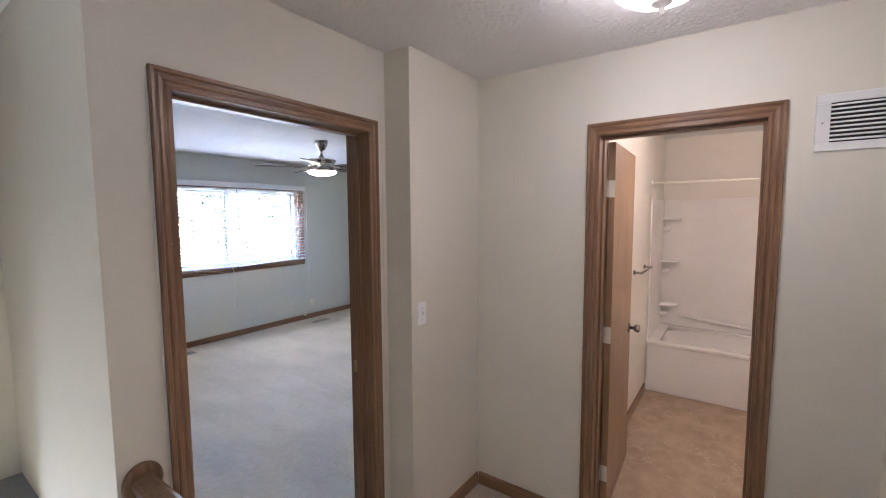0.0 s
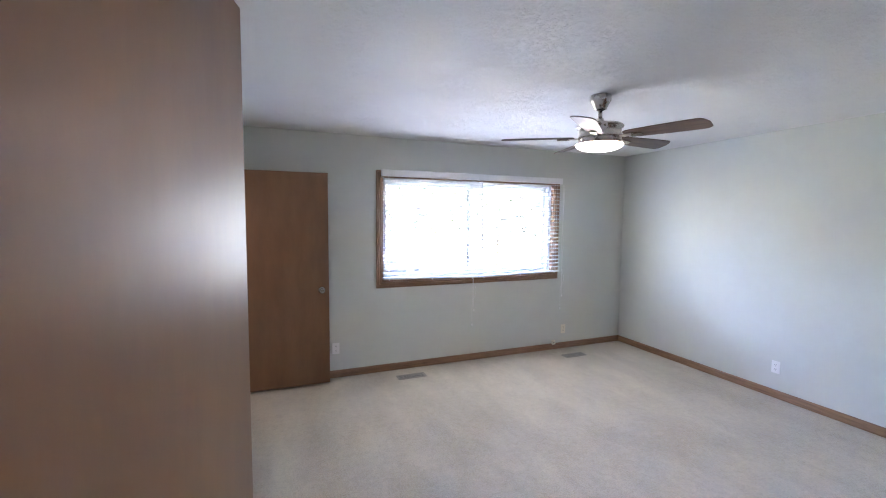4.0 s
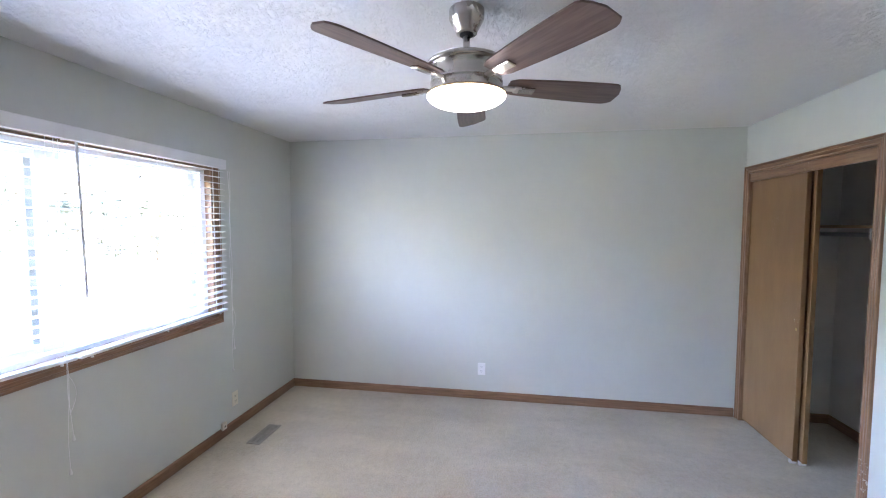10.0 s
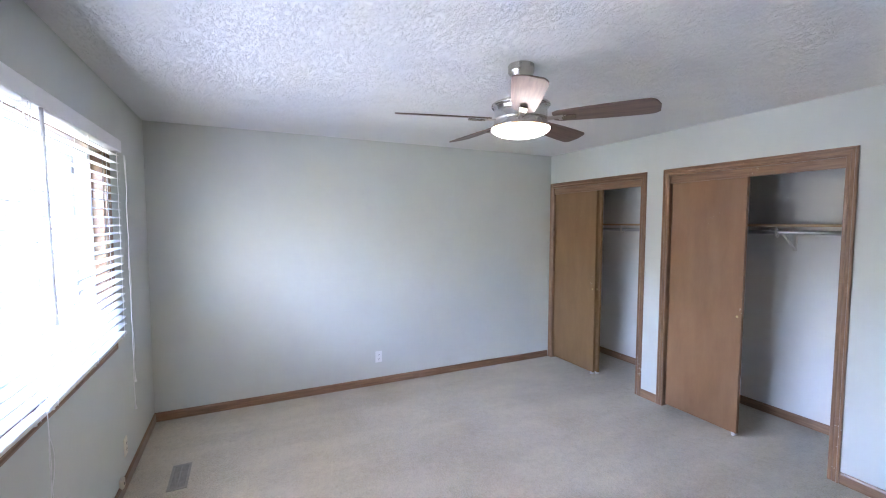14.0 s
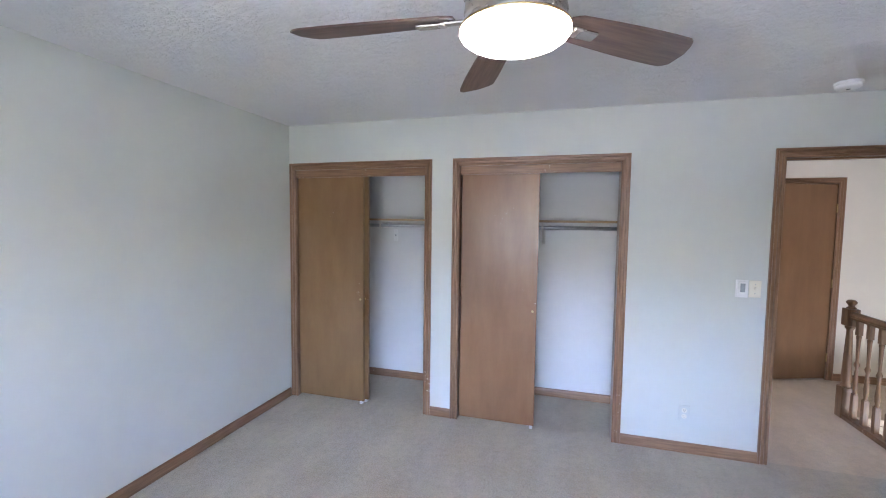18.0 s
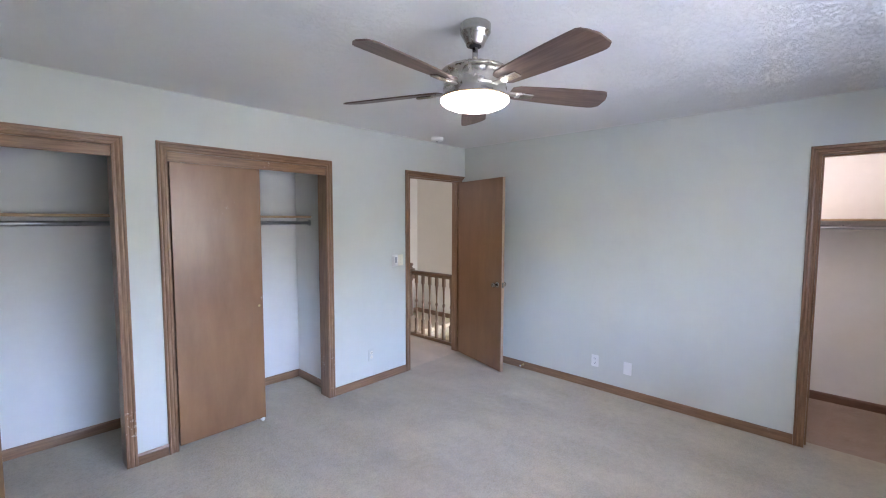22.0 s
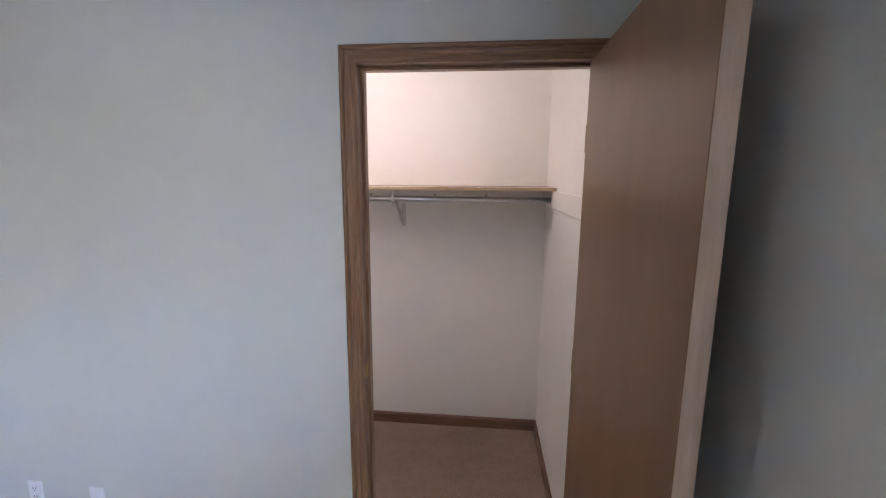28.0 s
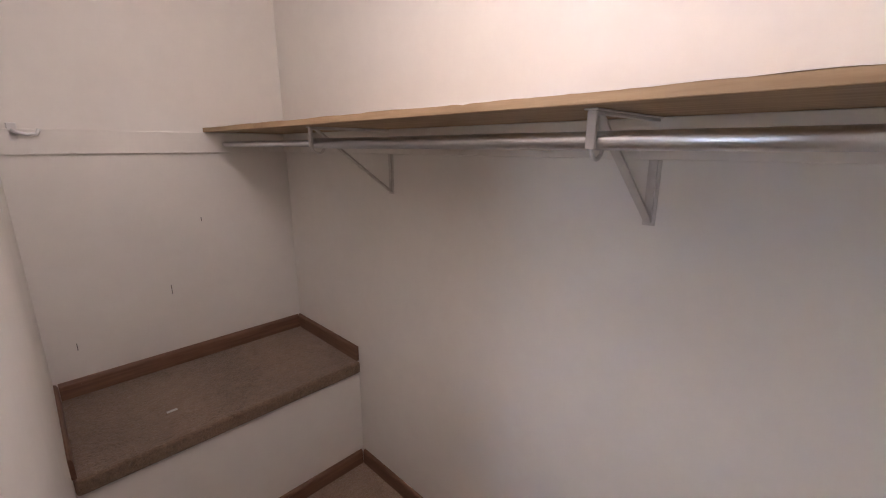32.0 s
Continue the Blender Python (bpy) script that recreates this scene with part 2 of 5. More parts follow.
STEEL = plain("galvanised_steel", (0.45, 0.46, 0.49), 0.38, 1.0, 0.12, 30, 200, 0.05)
BRASS = plain("dull_brass", (0.52, 0.40, 0.20), 0.4, 1.0, 0.15, 40, 300, 0.05)
GALV = plain("dull_galvanised_tube", (0.66, 0.67, 0.69), 0.34, 1.0, 0.05, 30, 200, 0.02)
WHITE = plain("white_plastic", (0.80, 0.80, 0.79), 0.4, 0, 0.03, 6, 200, 0.02)
BLIND = plain("white_blind_vinyl", (0.82, 0.82, 0.82), 0.45, 0, 0.03, 6, 200, 0.02)
# white wand coloured grey to stand for its shaded side against the window
WAND = plain("shade_grey_wand", (0.52, 0.52, 0.53), 0.25, 0, 0.03)
IVORY = plain("ivory_plastic", (0.78, 0.74, 0.62), 0.4, 0, 0.03, 6, 200, 0.02)
# near black; also stands for the shade inside slots, sockets and ducts
DARK = plain("black_and_hole_shade", (0.03, 0.03, 0.03), 0.7, 0, 0.1)
VENTPAINT = plain("grey_brown_register_enamel", (0.30, 0.275, 0.24), 0.5, 0, 0.12, 30, 200, 0.05)
ACRYLIC = plain("white_tub_acrylic", (0.80, 0.77, 0.73), 0.18, 0, 0.03, 4, 60, 0.02)
VINYL = plain("white_window_vinyl", (0.8, 0.8, 0.8), 0.4, 0, 0.04, 5, 200, 0.02)
LCD = plain("grey_display", (0.30, 0.33, 0.34), 0.25, 0, 0.05)
BRIGHTWHITE = plain("bright_white_plastic", (0.93, 0.93, 0.92), 0.4, 0, 0.02, 6, 200, 0.02)
PAPER = plain("white_paper_tag", (0.8, 0.78, 0.74), 0.8)
WHITEPAINT_METAL = plain("white_enamelled_bracket", (0.66, 0.63, 0.59), 0.42, 0, 0.08, 20, 200, 0.05)
FANGLASS = glow("frosted_lit_fan_glass", (1.0, 0.90, 0.76), 0.30)
HALLGLASS = glow("frosted_lit_hall_glass", (1.0, 0.95, 0.87), 0.10)
BULB = glow("lit_bulb", (1.0, 0.88, 0.7), 0.36)


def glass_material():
    m, n, l, b = material("view_dimming_glass", 0.02)
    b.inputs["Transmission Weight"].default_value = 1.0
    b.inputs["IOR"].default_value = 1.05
    # dark tint, added to tone down the bright view outside
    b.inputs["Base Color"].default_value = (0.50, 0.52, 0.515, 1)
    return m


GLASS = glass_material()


def tile_material():
    """Printed sheet vinyl of uneven stone shapes with pale veins."""
    m, n, l, b = material("stone_print_vinyl", 0.45)
    co = n.new("ShaderNodeTexCoord").outputs["Object"]
    warp = noise_node(n, l, co, 5, 3)
    mixv = n.new("ShaderNodeMixRGB")
    mixv.inputs[0].default_value = 0.3
    l.new(co, mixv.inputs[1])
    l.new(warp.outputs["Color"], mixv.inputs[2])
    v = n.new("ShaderNodeTexVoronoi")
    v.feature = "DISTANCE_TO_EDGE"
    v.inputs["Scale"].default_value = 3.4
    l.new(mixv.outputs[0], v.inputs["Vector"])
    cloud = noise_node(n, l, co, 6, 6, 0.7)
    r1 = ramp(n, [(0.3, (0.30, 0.215, 0.14)), (0.7, (0.47, 0.355, 0.245))])
    l.new(cloud.outputs[0], r1.inputs[0])
    r2 = ramp(n, [(0.0, (1, 1, 1)), (0.020, (0, 0, 0))])
    l.new(v.outputs["Distance"], r2.inputs[0])
    mx = n.new("ShaderNodeMixRGB")
    l.new(r2.outputs[0], mx.inputs[0])
    l.new(r1.outputs[0], mx.inputs[1])
    mx.inputs[2].default_value = (0.475, 0.37, 0.265, 1)
    l.new(mx.outputs[0], b.inputs["Base Color"])
    return m


TILE = tile_material()

# ---- mesh helpers ----


def mesh_object(name, bm, mats, parent=None, label="", smooth=False):
    me = bpy.data.meshes.new(name)
    bmesh.ops.recalc_face_normals(bm, faces=bm.faces)
    if smooth:
        for f in bm.faces:
            f.smooth = True
    bm.to_mesh(me)
    bm.free()
    for mt in (mats if isinstance(mats, (list, tuple)) else [mats]):
        me.materials.append(mt)
    ob = new(name, me)
    if parent is not None:
        ob.parent = parent
    if label:
        ob["label"] = label
    return ob


def part(name, bm, mat, parent, label="", smooth=False):
    return mesh_object(name, bm, mat, parent, label, smooth)


def empty(name, place, rz=0.0):
    ob = new(name)
    ob.matrix_world = pose(*place, 0, 0, rz)
    ob.empty_display_size = 0.1
    return ob


def add_box(bm, x0, x1, y0, y1, z0, z1, bevel=0.0, seg=1):
    made = bmesh.ops.create_cube(bm, size=1)["verts"]
    bmesh.ops.transform(bm, matrix=Matrix.Translation(((x0 + x1) / 2, (y0 + y1) / 2, (z0 + z1) / 2)) @ Matrix.Diagonal((abs(x1 - x0), abs(y1 - y0), abs(z1 - z0), 1)), verts=made)
    if bevel:
        edges = list({e for v in made for e in v.link_edges})
        bmesh.ops.bevel(bm, geom=edges, offset=bevel, segments=seg, affect="EDGES", profile=0.6)
    return bm


def box(x0, x1, y0, y1, z0, z1, bevel=0.0, seg=1):
    return add_box(bmesh.new(), x0, x1, y0, y1, z0, z1, bevel, seg)


def add_lathe(bm, profile, n=24, m=None):
    """A turned solid round z from (radius, height) pairs."""
    m = m or Matrix.Identity(4)
    rings = []
    for r, z in profile:
        rings.append([bm.verts.new(m @ Vector((r * math.cos(2 * math.pi * i / n), r * math.sin(2 * math.pi * i / n), z))) for i in range(n)] if r > 1e-6 else [bm.verts.new(m @ Vector((0, 0, z)))])
    for a, b in zip(rings, rings[1:]):
        for i in range(n):
            j = (i + 1) % n
            if len(a) == 1 and len(b) == 1:
                continue
            if len(a) == 1:
                bm.faces.new((a[0], b[i], b[j]))
            elif len(b) == 1:
                bm.faces.new((a[i], a[j], b[0]))
            else:
                bm.faces.new((a[i], a[j], b[j], b[i]))
    for ring, flip in ((rings[0], True), (rings[-1], False)):
        if len(ring) > 1:
            bm.faces.new(ring[::-1] if flip else ring)
    return bm


def lathe(profile, n=24, m=None):
    return add_lathe(bmesh.new(), profile, n, m)


def add_rod(bm, a, b, r, n=10):
    a, b = Vector(a), Vector(b)
    m = Matrix.Translation(a) @ (b - a).to_track_quat("Z", "Y").to_matrix().to_4x4()
    return add_lathe(bm, [(r, 0), (r, (b - a).length)], n, m)


def rod(a, b, r, n=10):
    return add_rod(bmesh.new(), a, b, r, n)


def sweep(points, r, n=8):
    """A round cord along points."""
    bm = bmesh.new()
    pts = [Vector(p) for p in points]
    rings = []
    for i, p in enumerate(pts):
        d = (pts[min(i + 1, len(pts) - 1)] - pts[max(i - 1, 0)]).normalized()
        q = d.to_track_quat("Z", "Y").to_matrix()
        rings.append([bm.verts.new(p + q @ Vector((r * math.cos(2 * math.pi * k / n), r * math.sin(2 * math.pi * k / n), 0))) for k in range(n)])
    for a, b in zip(rings, rings[1:]):
        for k in range(n):
            bm.faces.new((a[k], a[(k + 1) % n], b[(k + 1) % n], b[k]))
    bm.faces.new(rings[0][::-1])
    bm.faces.new(rings[-1])
    return bm


def wall(name, along, u0, u1, v0, v1, z0, z1, holes=(), mats=(GREEN, GREEN), label="", split=None):
    """A wall along 'x' or 'y' between u0 and u1, from v0 to v1 thick, with holes (u0, u1, z0, z1).
    mats: for the low side and the high side of its thickness. split: (u, material) changes the low side's paint past u."""
    us = sorted({u0, u1, *[h[0] for h in holes], *[h[1] for h in holes], *([split[0]] if split else [])})
    zs = sorted({z0, z1, *[h[2] for h in holes], *[h[3] for h in holes]})
    us, zs = [u for u in us if u0 <= u <= u1], [z for z in zs if z0 <= z <= z1]
    solid = {}
    for i in range(len(us) - 1):
        for k in range(len(zs) - 1):
            cu, cz = (us[i] + us[i + 1]) / 2, (zs[k] + zs[k + 1]) / 2
            solid[i, k] = not any(h[0] < cu < h[1] and h[2] < cz < h[3] for h in holes)
    bm, cache = bmesh.new(), {}

    def vert(u, v, z):
        key = (u, v, z)
        if key not in cache:
            cache[key] = bm.verts.new((u, v, z) if along == "x" else (v, u, z))
        return cache[key]

    slots = list(mats) + ([split[1]] if split else [])
    for (i, k), s in solid.items():
        if not s:
            continue
        a, b, c, d = us[i], us[i + 1], zs[k], zs[k + 1]
        low = 2 if split and (a + b) / 2 > split[0] else 0
        f = bm.faces.new([vert(a, v0, c), vert(b, v0, c), vert(b, v0, d), vert(a, v0, d)])
        f.material_index = low
        f = bm.faces.new([vert(a, v1, c), vert(b, v1, c), vert(b, v1, d), vert(a, v1, d)])
        f.material_index = 1
        for di, dk, q in ((-1, 0, (a, a, c, d)), (1, 0, (b, b, c, d)), (0, -1, (a, b, c, c)), (0, 1, (a, b, d, d))):
            if not solid.get((i + di, k + dk), False):
                if di:
                    f = bm.faces.new([vert(q[0], v0, c), vert(q[0], v1, c), vert(q[0], v1, d), vert(q[0], v0, d)])
                else:
                    f = bm.faces.new([vert(a, v0, q[2]), vert(b, v0, q[2]), vert(b, v1, q[2]), vert(a, v1, q[2])])
                f.material_index = 0
    return tagged(mesh_object(name, bm, slots), label, "wall", "", "structure")


PROFILE = [(0.0, 0.0), (0.0, 0.009), (0.004, 0.012), (0.013, 0.012), (0.017, 0.0085), (0.021, 0.0085), (0.027, 0.013), (0.036, 0.0145), (0.040, 0.011), (0.044, 0.011), (0.048, 0.017), (0.056, 0.018), (0.060, 0.015), (0.060, 0.0)]


def casing(parent, m, w, h, mats, low=None, scale=1.0, sides="LRT"):
    """Moulded casing round an opening w wide and h high whose lower left corner is the pose m's origin, x along, z up, -y out of the wall.
    low: a lower member too (a window), starting at height 0."""
    prof = [(d * scale, t) for d, t in PROFILE]

    def strip(name, ends, mat):
        bm = bmesh.new()
        a = [bm.verts.new(m @ Vector(ends(d, t)[0])) for d, t in prof]
        b = [bm.verts.new(m @ Vector(ends(d, t)[1])) for d, t in prof]
        for i in range(len(prof) - 1):
            bm.faces.new((a[i], a[i + 1], b[i + 1], b[i]))
        bm.faces.new((a[0], b[0], b[-1], a[-1]))
        bm.faces.new(a)
        bm.faces.new(b[::-1])
        return part(name, bm, mat, parent)

    base = (lambda d: -d) if low else (lambda d: 0.0)
    if "L" in sides:
        strip("casing_leg", lambda d, t: ((-d, -t, base(d)), (-d, -t, h + d)), mats[0])
    if "R" in sides:
        strip("casing_leg", lambda d, t: ((w + d, -t, base(d)), (w + d, -t, h + d)), mats[0])
    if "T" in sides:
        strip("casing_head", lambda d, t: ((-d, -t, h + d), (w + d, -t, h + d)), mats[1])
    if low:
        strip("casing_sill", lambda d, t: ((-d, -t, -d), (w + d, -t, -d)), mats[1])


# ---- structure ----
XE, YN, H = 4.63, 4.075, 2.445
SH = -0.132           # hall face of the bedroom's door wall
WB, WS, WN, WF = -1.143, 1.300, 3.985, -0.105   # walk-in closet: back, south, north and east faces
HD0, HD1 = 0.068, 0.888             # hall door opening
WD0, WD1 = 3.163, 3.976             # walk-in door opening
C2A, C2B, C1A, C1B = 1.872, 3.052, 3.346, 4.560
DH = 2.052
WX0, WX1, WZ0, WZ1 = 1.396, 3.542, 0.952, 2.049
wall("wall_stair_lining", "y", SH, 1.20, SH, WF, -0.1, H, (), (CREAM, CREAM), "cream wall along the stairs")
wall("wall_west", "y", SH, 4.23, WF, 0.0, -0.1, H, [(WD0 - 0.02, WD1 + 0.02, -0.2, DH + 0.02)], (CREAM, GREEN), "sage grey painted wall with a doorway to the walk-in closet", (1.24, WIC_PAINT))
wall("wall_south", "x", 0.0, XE, SH, 0.0, -0.1, H, [(HD0 - 0.02, HD1 + 0.02, -0.2, DH + 0.02), (C2A - 0.02, C2B + 0.02, -0.2, DH + 0.02), (C1A - 0.02, C1B + 0.02, -0.2, DH + 0.02)], (CREAM, GREEN), "sage grey wall with two closets and the hall doorway", (1.3, CLOSET))
wall("wall_east", "y", -0.885, 4.23, XE, XE + 0.12, -0.1, H, (), (CLOSET, GREEN), "plain sage grey painted wall", (-0.066, GREEN))
wall("wall_north", "x", WF, XE, YN, 4.23, -2.7, H, [(WX0, WX1, WZ0, WZ1)], (GREEN, CREAM), "sage grey wall under and around the wide window")
wall("wall_closet_back", "x", 1.787, XE, -0.885, -0.70, -0.1, H, (), (CREAM, CLOSET), "white painted back wall of the wardrobes")
wall("wall_closet_divider", "y", -0.70, SH, 3.16, 3.24, -0.1, H, (), (CLOSET, CLOSET), "white partition between the wardrobes")
wall("wall_bath_door", "y", -2.6, SH, 1.637, 1.787, -0.1, H, [(-1.652, -0.962, -0.2, DH + 0.02)], (CREAM, CLOSET), "cream hall wall with the bathroom doorway")
wall("wall_hall_jog", "x", 1.010, 1.637, -0.287, SH, -0.1, H, (), (CREAM, CREAM), "shallow cream wall step beside the bedroom door")
wall("wall_hall_south", "x", WB, 1.637, -2.15, -2.03, -2.0, H, [(-0.45, 0.35, -0.1, DH + 0.02)], (CREAM, CREAM), "cream hall wall with the linen cupboard doorway")
wall("wall_hall_west", "y", -2.15, 1.20, WB - 0.12, WB, -2.0, H, (), (CREAM, CREAM), "cream wall beside the stairs")
wall("wall_walk_in_back", "y", 1.20, WN + 0.15, WB - 0.12, WB, -0.1, H, (), (CREAM, WIC_PAINT), "off-white back wall of the walk-in closet")
wall("wall_walk_in_south", "x", WB, WF, 1.20, WS, -2.0, H, (), (CREAM, WIC_PAINT), "off-white end wall of the walk-in closet above the bench")
wall("wall_walk_in_north", "x", WB, WF, WN, WN + 0.15, -0.1, H, (), (WIC_PAINT, CREAM), "off-white end wall of the walk-in closet")
wall("wall_stair_east", "y", SH, 1.20, SH, SH + 0.04, -2.0, -0.1, (), (CREAM, CREAM), "cream stair wall below the floor")
wall("wall_bath_south", "x", 1.787, 4.62, -2.6, -2.5, -0.1, H, (), (CREAM, CREAM), "cream bathroom wall")
wall("wall_bath_east", "y", -2.6, -0.885, 4.50, 4.62, -0.1, H, (), (CREAM, CREAM), "cream bathroom wall behind the tub")
for nm, x0, x1 in (("wall_linen_west", -0.62, -0.56), ("wall_linen_east", 0.46, 0.52)):
    wall(nm, "y", -2.7, -2.15, x0, x1, -0.1, H, (), (CLOSET, CLOSET), "white side of the linen cupboard")
wall("wall_linen_back", "x", -0.62, 0.52, -2.76, -2.70, -0.1, H, (), (CLOSET, CLOSET), "white back of the linen cupboard")


def slab(name, x0, x1, y0, y1, z0, z1, mat, label, category="floor"):
    return tagged(mesh_object(name, box(x0, x1, y0, y1, z0, z1), mat), label, category, "", "structure")


slab("floor", WF, XE, -0.03, YN, -0.09, 0.0, CARPET, "worn beige cut-pile carpet over the bedroom floor")
slab("floor_wardrobes", 1.787, XE, -0.70, -0.03, -0.09, 0.0, CARPET, "beige carpet inside the wardrobes")
slab("floor_hall", -0.10, 1.66, -2.15, -0.03, -0.09, 0.0, HALL_CARPET, "beige carpet of the upstairs hall")
slab("floor_landing", WB, -0.10, -2.15, -1.05, -0.09, 0.0, HALL_CARPET, "beige carpet of the stair landing")
slab("floor_walk_in", WB, WF, WS, WN, -0.09, 0.0, BROWN_CARPET, "brown carpet of the walk-in closet")
slab("floor_bath", 1.66, 4.50, -2.5, -0.885, -0.09, 0.0, TILE, "stone-print vinyl bathroom floor")
slab("floor_linen", -0.56, 0.46, -2.7, -2.15, -0.09, 0.0, CARPET, "carpet of the linen cupboard")
slab("ceiling", -0.06, XE + 0.1, -0.06, 4.19, H, H + 0.1, CEIL, "white stomped-texture bedroom ceiling", "ceiling")
slab("ceiling_wardrobes", 1.72, XE + 0.1, -0.80, -0.06, H, H + 0.1, CLOSET, "white wardrobe ceiling", "ceiling")
def popcorn_ceiling(name, x0, x1, y0, y1, mat, label):
    """A ceiling sheet with sprayed crumbs standing out of its lower face."""
    rng = np.random.RandomState(4)
    nx, ny = int((x1 - x0) / 0.0055), int((y1 - y0) / 0.0055)
    field = np.zeros((nx, ny))
    for step, weight in ((1, 1.0), (2, 1.1), (3, 0.35), (6, 0.15)):
        g = rng.rand(nx // step + 3, ny // step + 3)
        ix, iy = np.arange(nx) / step, np.arange(ny) / step
        a, c = ix.astype(int), iy.astype(int)
        fx, fy = (ix - a)[:, None], (iy - c)[None, :]
        field += weight * ((g[a][:, c] * (1 - fx) + g[a + 1][:, c] * fx) * (1 - fy) + (g[a][:, c + 1] * (1 - fx) + g[a + 1][:, c + 1] * fx) * fy)
    field = (field - field.mean()) / field.std()
    depth = 0.0032 * np.clip(field + 0.2, 0, 2.2)
    xs, ys = np.linspace(x0, x1, nx), np.linspace(y0, y1, ny)
    co = np.empty((nx * ny, 3))
    co[:, 0], co[:, 1], co[:, 2] = np.repeat(xs, ny), np.tile(ys, nx), (H - depth).ravel()
    q = (np.arange(nx - 1)[:, None] * ny + np.arange(ny - 1)[None, :]).ravel()
    faces = np.stack([q, q + 1, q + ny + 1, q + ny], 1)
    n0 = nx * ny
    top = [(x0, y0, H + 0.1), (x1, y0, H + 0.1), (x1, y1, H + 0.1), (x0, y1, H + 0.1)]
    me = bpy.data.meshes.new(name)
    me.from_pydata(co.tolist() + top, [], faces.tolist() + [(n0, n0 + 1, n0 + 2, n0 + 3)])
    me.materials.append(mat)
    for p in me.polygons:
        p.use_smooth = True
    return tagged(new(name, me), label, "ceiling", "", "structure")


popcorn_ceiling("ceiling_hall", WB - 0.02, 1.66, -2.06, -0.10, POPCORN, "popcorn hall ceiling")
slab("ceiling_hall_deck", WB - 0.1, 1.72, -2.15, -0.06, H + 0.101, H + 0.15, POPCORN, "board above the popcorn hall ceiling", "ceiling")
slab("ceiling_stair", WB - 0.1, -0.06, -0.06, 1.24, H, H + 0.1, POPCORN, "popcorn ceiling over the stairs", "ceiling")
slab("ceiling_walk_in", WB - 0.1, -0.06, 1.24, 4.15, H, H + 0.1, CLOSET, "ceiling of the walk-in closet", "ceiling")
slab("ceiling_bath", 1.72, 4.62, -2.6, -0.80, H, H + 0.1, CLOSET, "bathroom ceiling", "ceiling")
slab("ceiling_linen", -0.62, 0.52, -2.76, -2.15, H, H + 0.1, CLOSET, "linen cupboard ceiling", "ceiling")

tagged(mesh_object("trim", box(0.982, 0.990, SH - 0.004, SH - 0.0005, 0.074, 2.09, 0.001), CREAM), "thin cream painted bead beside the door casing", "trim", "", "structure")

tagged(mesh_object("trim", box(HD0 - 0.0665, HD0 - 0.0605, SH - 0.006, SH - 0.0005, 0.0, DH + 0.05, 0.0015), PAPER), "pale caulk line along the door casing's edge", "trim", "", "structure")

# stairs down beside the hall
stairs = tagged(empty("stairs", (-0.62, -1.05, -0.2)), "beige carpeted stairs going down", "stairs", "", "structure")
for i in range(8):
    y0 = -1.05 + 0.26 * i
    p = part("step", box(WB + 0.62, 0.52, y0 + 1.05 - 0.02, y0 + 1.05 + 0.27, -0.19 * (i + 1) - 0.04 + 0.2, -0.19 * (i + 1) + 0.2, 0.012), CARPET, stairs)
    part("riser", box(WB + 0.62, 0.52, y0 + 1.05, y0 + 1.05 + 0.015, -0.19 * (i + 1) + 0.2 + 0.002, -0.19 * i + 0.2 - 0.05), CARPET, stairs)
slab("floor_below", WB, SH, -1.1, 1.2, -2.0, -1.9, CARPET, "carpet at the foot of the stairs")
slab("ledge", WB, SH, 0.86, 1.20, 0.30, 0.45, GREYCARPET, "grey carpeted ledge over the stairs", "ledge")


def baseboard(x0, y0, x1, y1, nx, ny, z=0.0, h=0.074, mat=None):
    """A rounded oak baseboard along a wall face from one end to the other; (nx, ny) points into the room."""
    bm = bmesh.new()
    prof = [(0.0, 0.0), (0.013, 0.0), (0.013, h - 0.014), (0.009, h - 0.004), (0.004, h), (0.0, h)]
    a = [bm.verts.new((x0 + nx * d, y0 + ny * d, z + k)) for d, k in prof]
    b = [bm.verts.new((x1 + nx * d, y1 + ny * d, z + k)) for d, k in prof]
    for i in range(len(prof)):
        j = (i + 1) % len(prof)
        bm.faces.new((a[i], a[j], b[j], b[i]))
    bm.faces.new(a[::-1])
    bm.faces.new(b)
    return tagged(mesh_object("baseboard", bm, mat or (OAK_H if abs(x1 - x0) > abs(y1 - y0) else OAK_Y)), "stained oak baseboard", "baseboard", "", "structure")


baseboard(0.014, YN, XE - 0.014, YN, 0, -1)
baseboard(XE, 0.02, XE, YN, -1, 0)
baseboard(HD1 + 0.061, 0, C2A - 0.061, 0, 0, 1)
baseboard(C2B + 0.061, 0, C1A - 0.061, 0, 0, 1)
baseboard(0, 0.014, 0, WD0 - 0.061, 1, 0)
for a, b in ((1.801, 3.16), (3.254, XE - 0.014)):
    baseboard(a, -0.70, b, -0.70, 0, 1)
baseboard(1.787, -0.70, 1.787, SH, 1, 0)
baseboard(3.24, -0.70, 3.24, SH, 1, 0)
baseboard(XE, -0.70, XE, SH, -1, 0)
baseboard(WB, 1.89, WB, WN, 1, 0, mat=DARKOAK_Y)
baseboard(WB + 0.014, WN, WF - 0.014, WN, 0, -1, mat=DARKOAK_X)
baseboard(WF, 1.89, WF, WD0 - 0.002, -1, 0, mat=DARKOAK_Y)
baseboard(WB + 0.014, 1.876, WF - 0.014, 1.876, 0, 1, mat=DARKOAK_X)
baseboard(1.024, -0.287, 1.623, -0.287, 0, -1)
baseboard(1.637, -0.92, 1.637, -0.301, -1, 0)
baseboard(1.637, -2.03, 1.637, -1.70, -1, 0)
baseboard(0.95, SH, 1.010, SH, 0, -1)
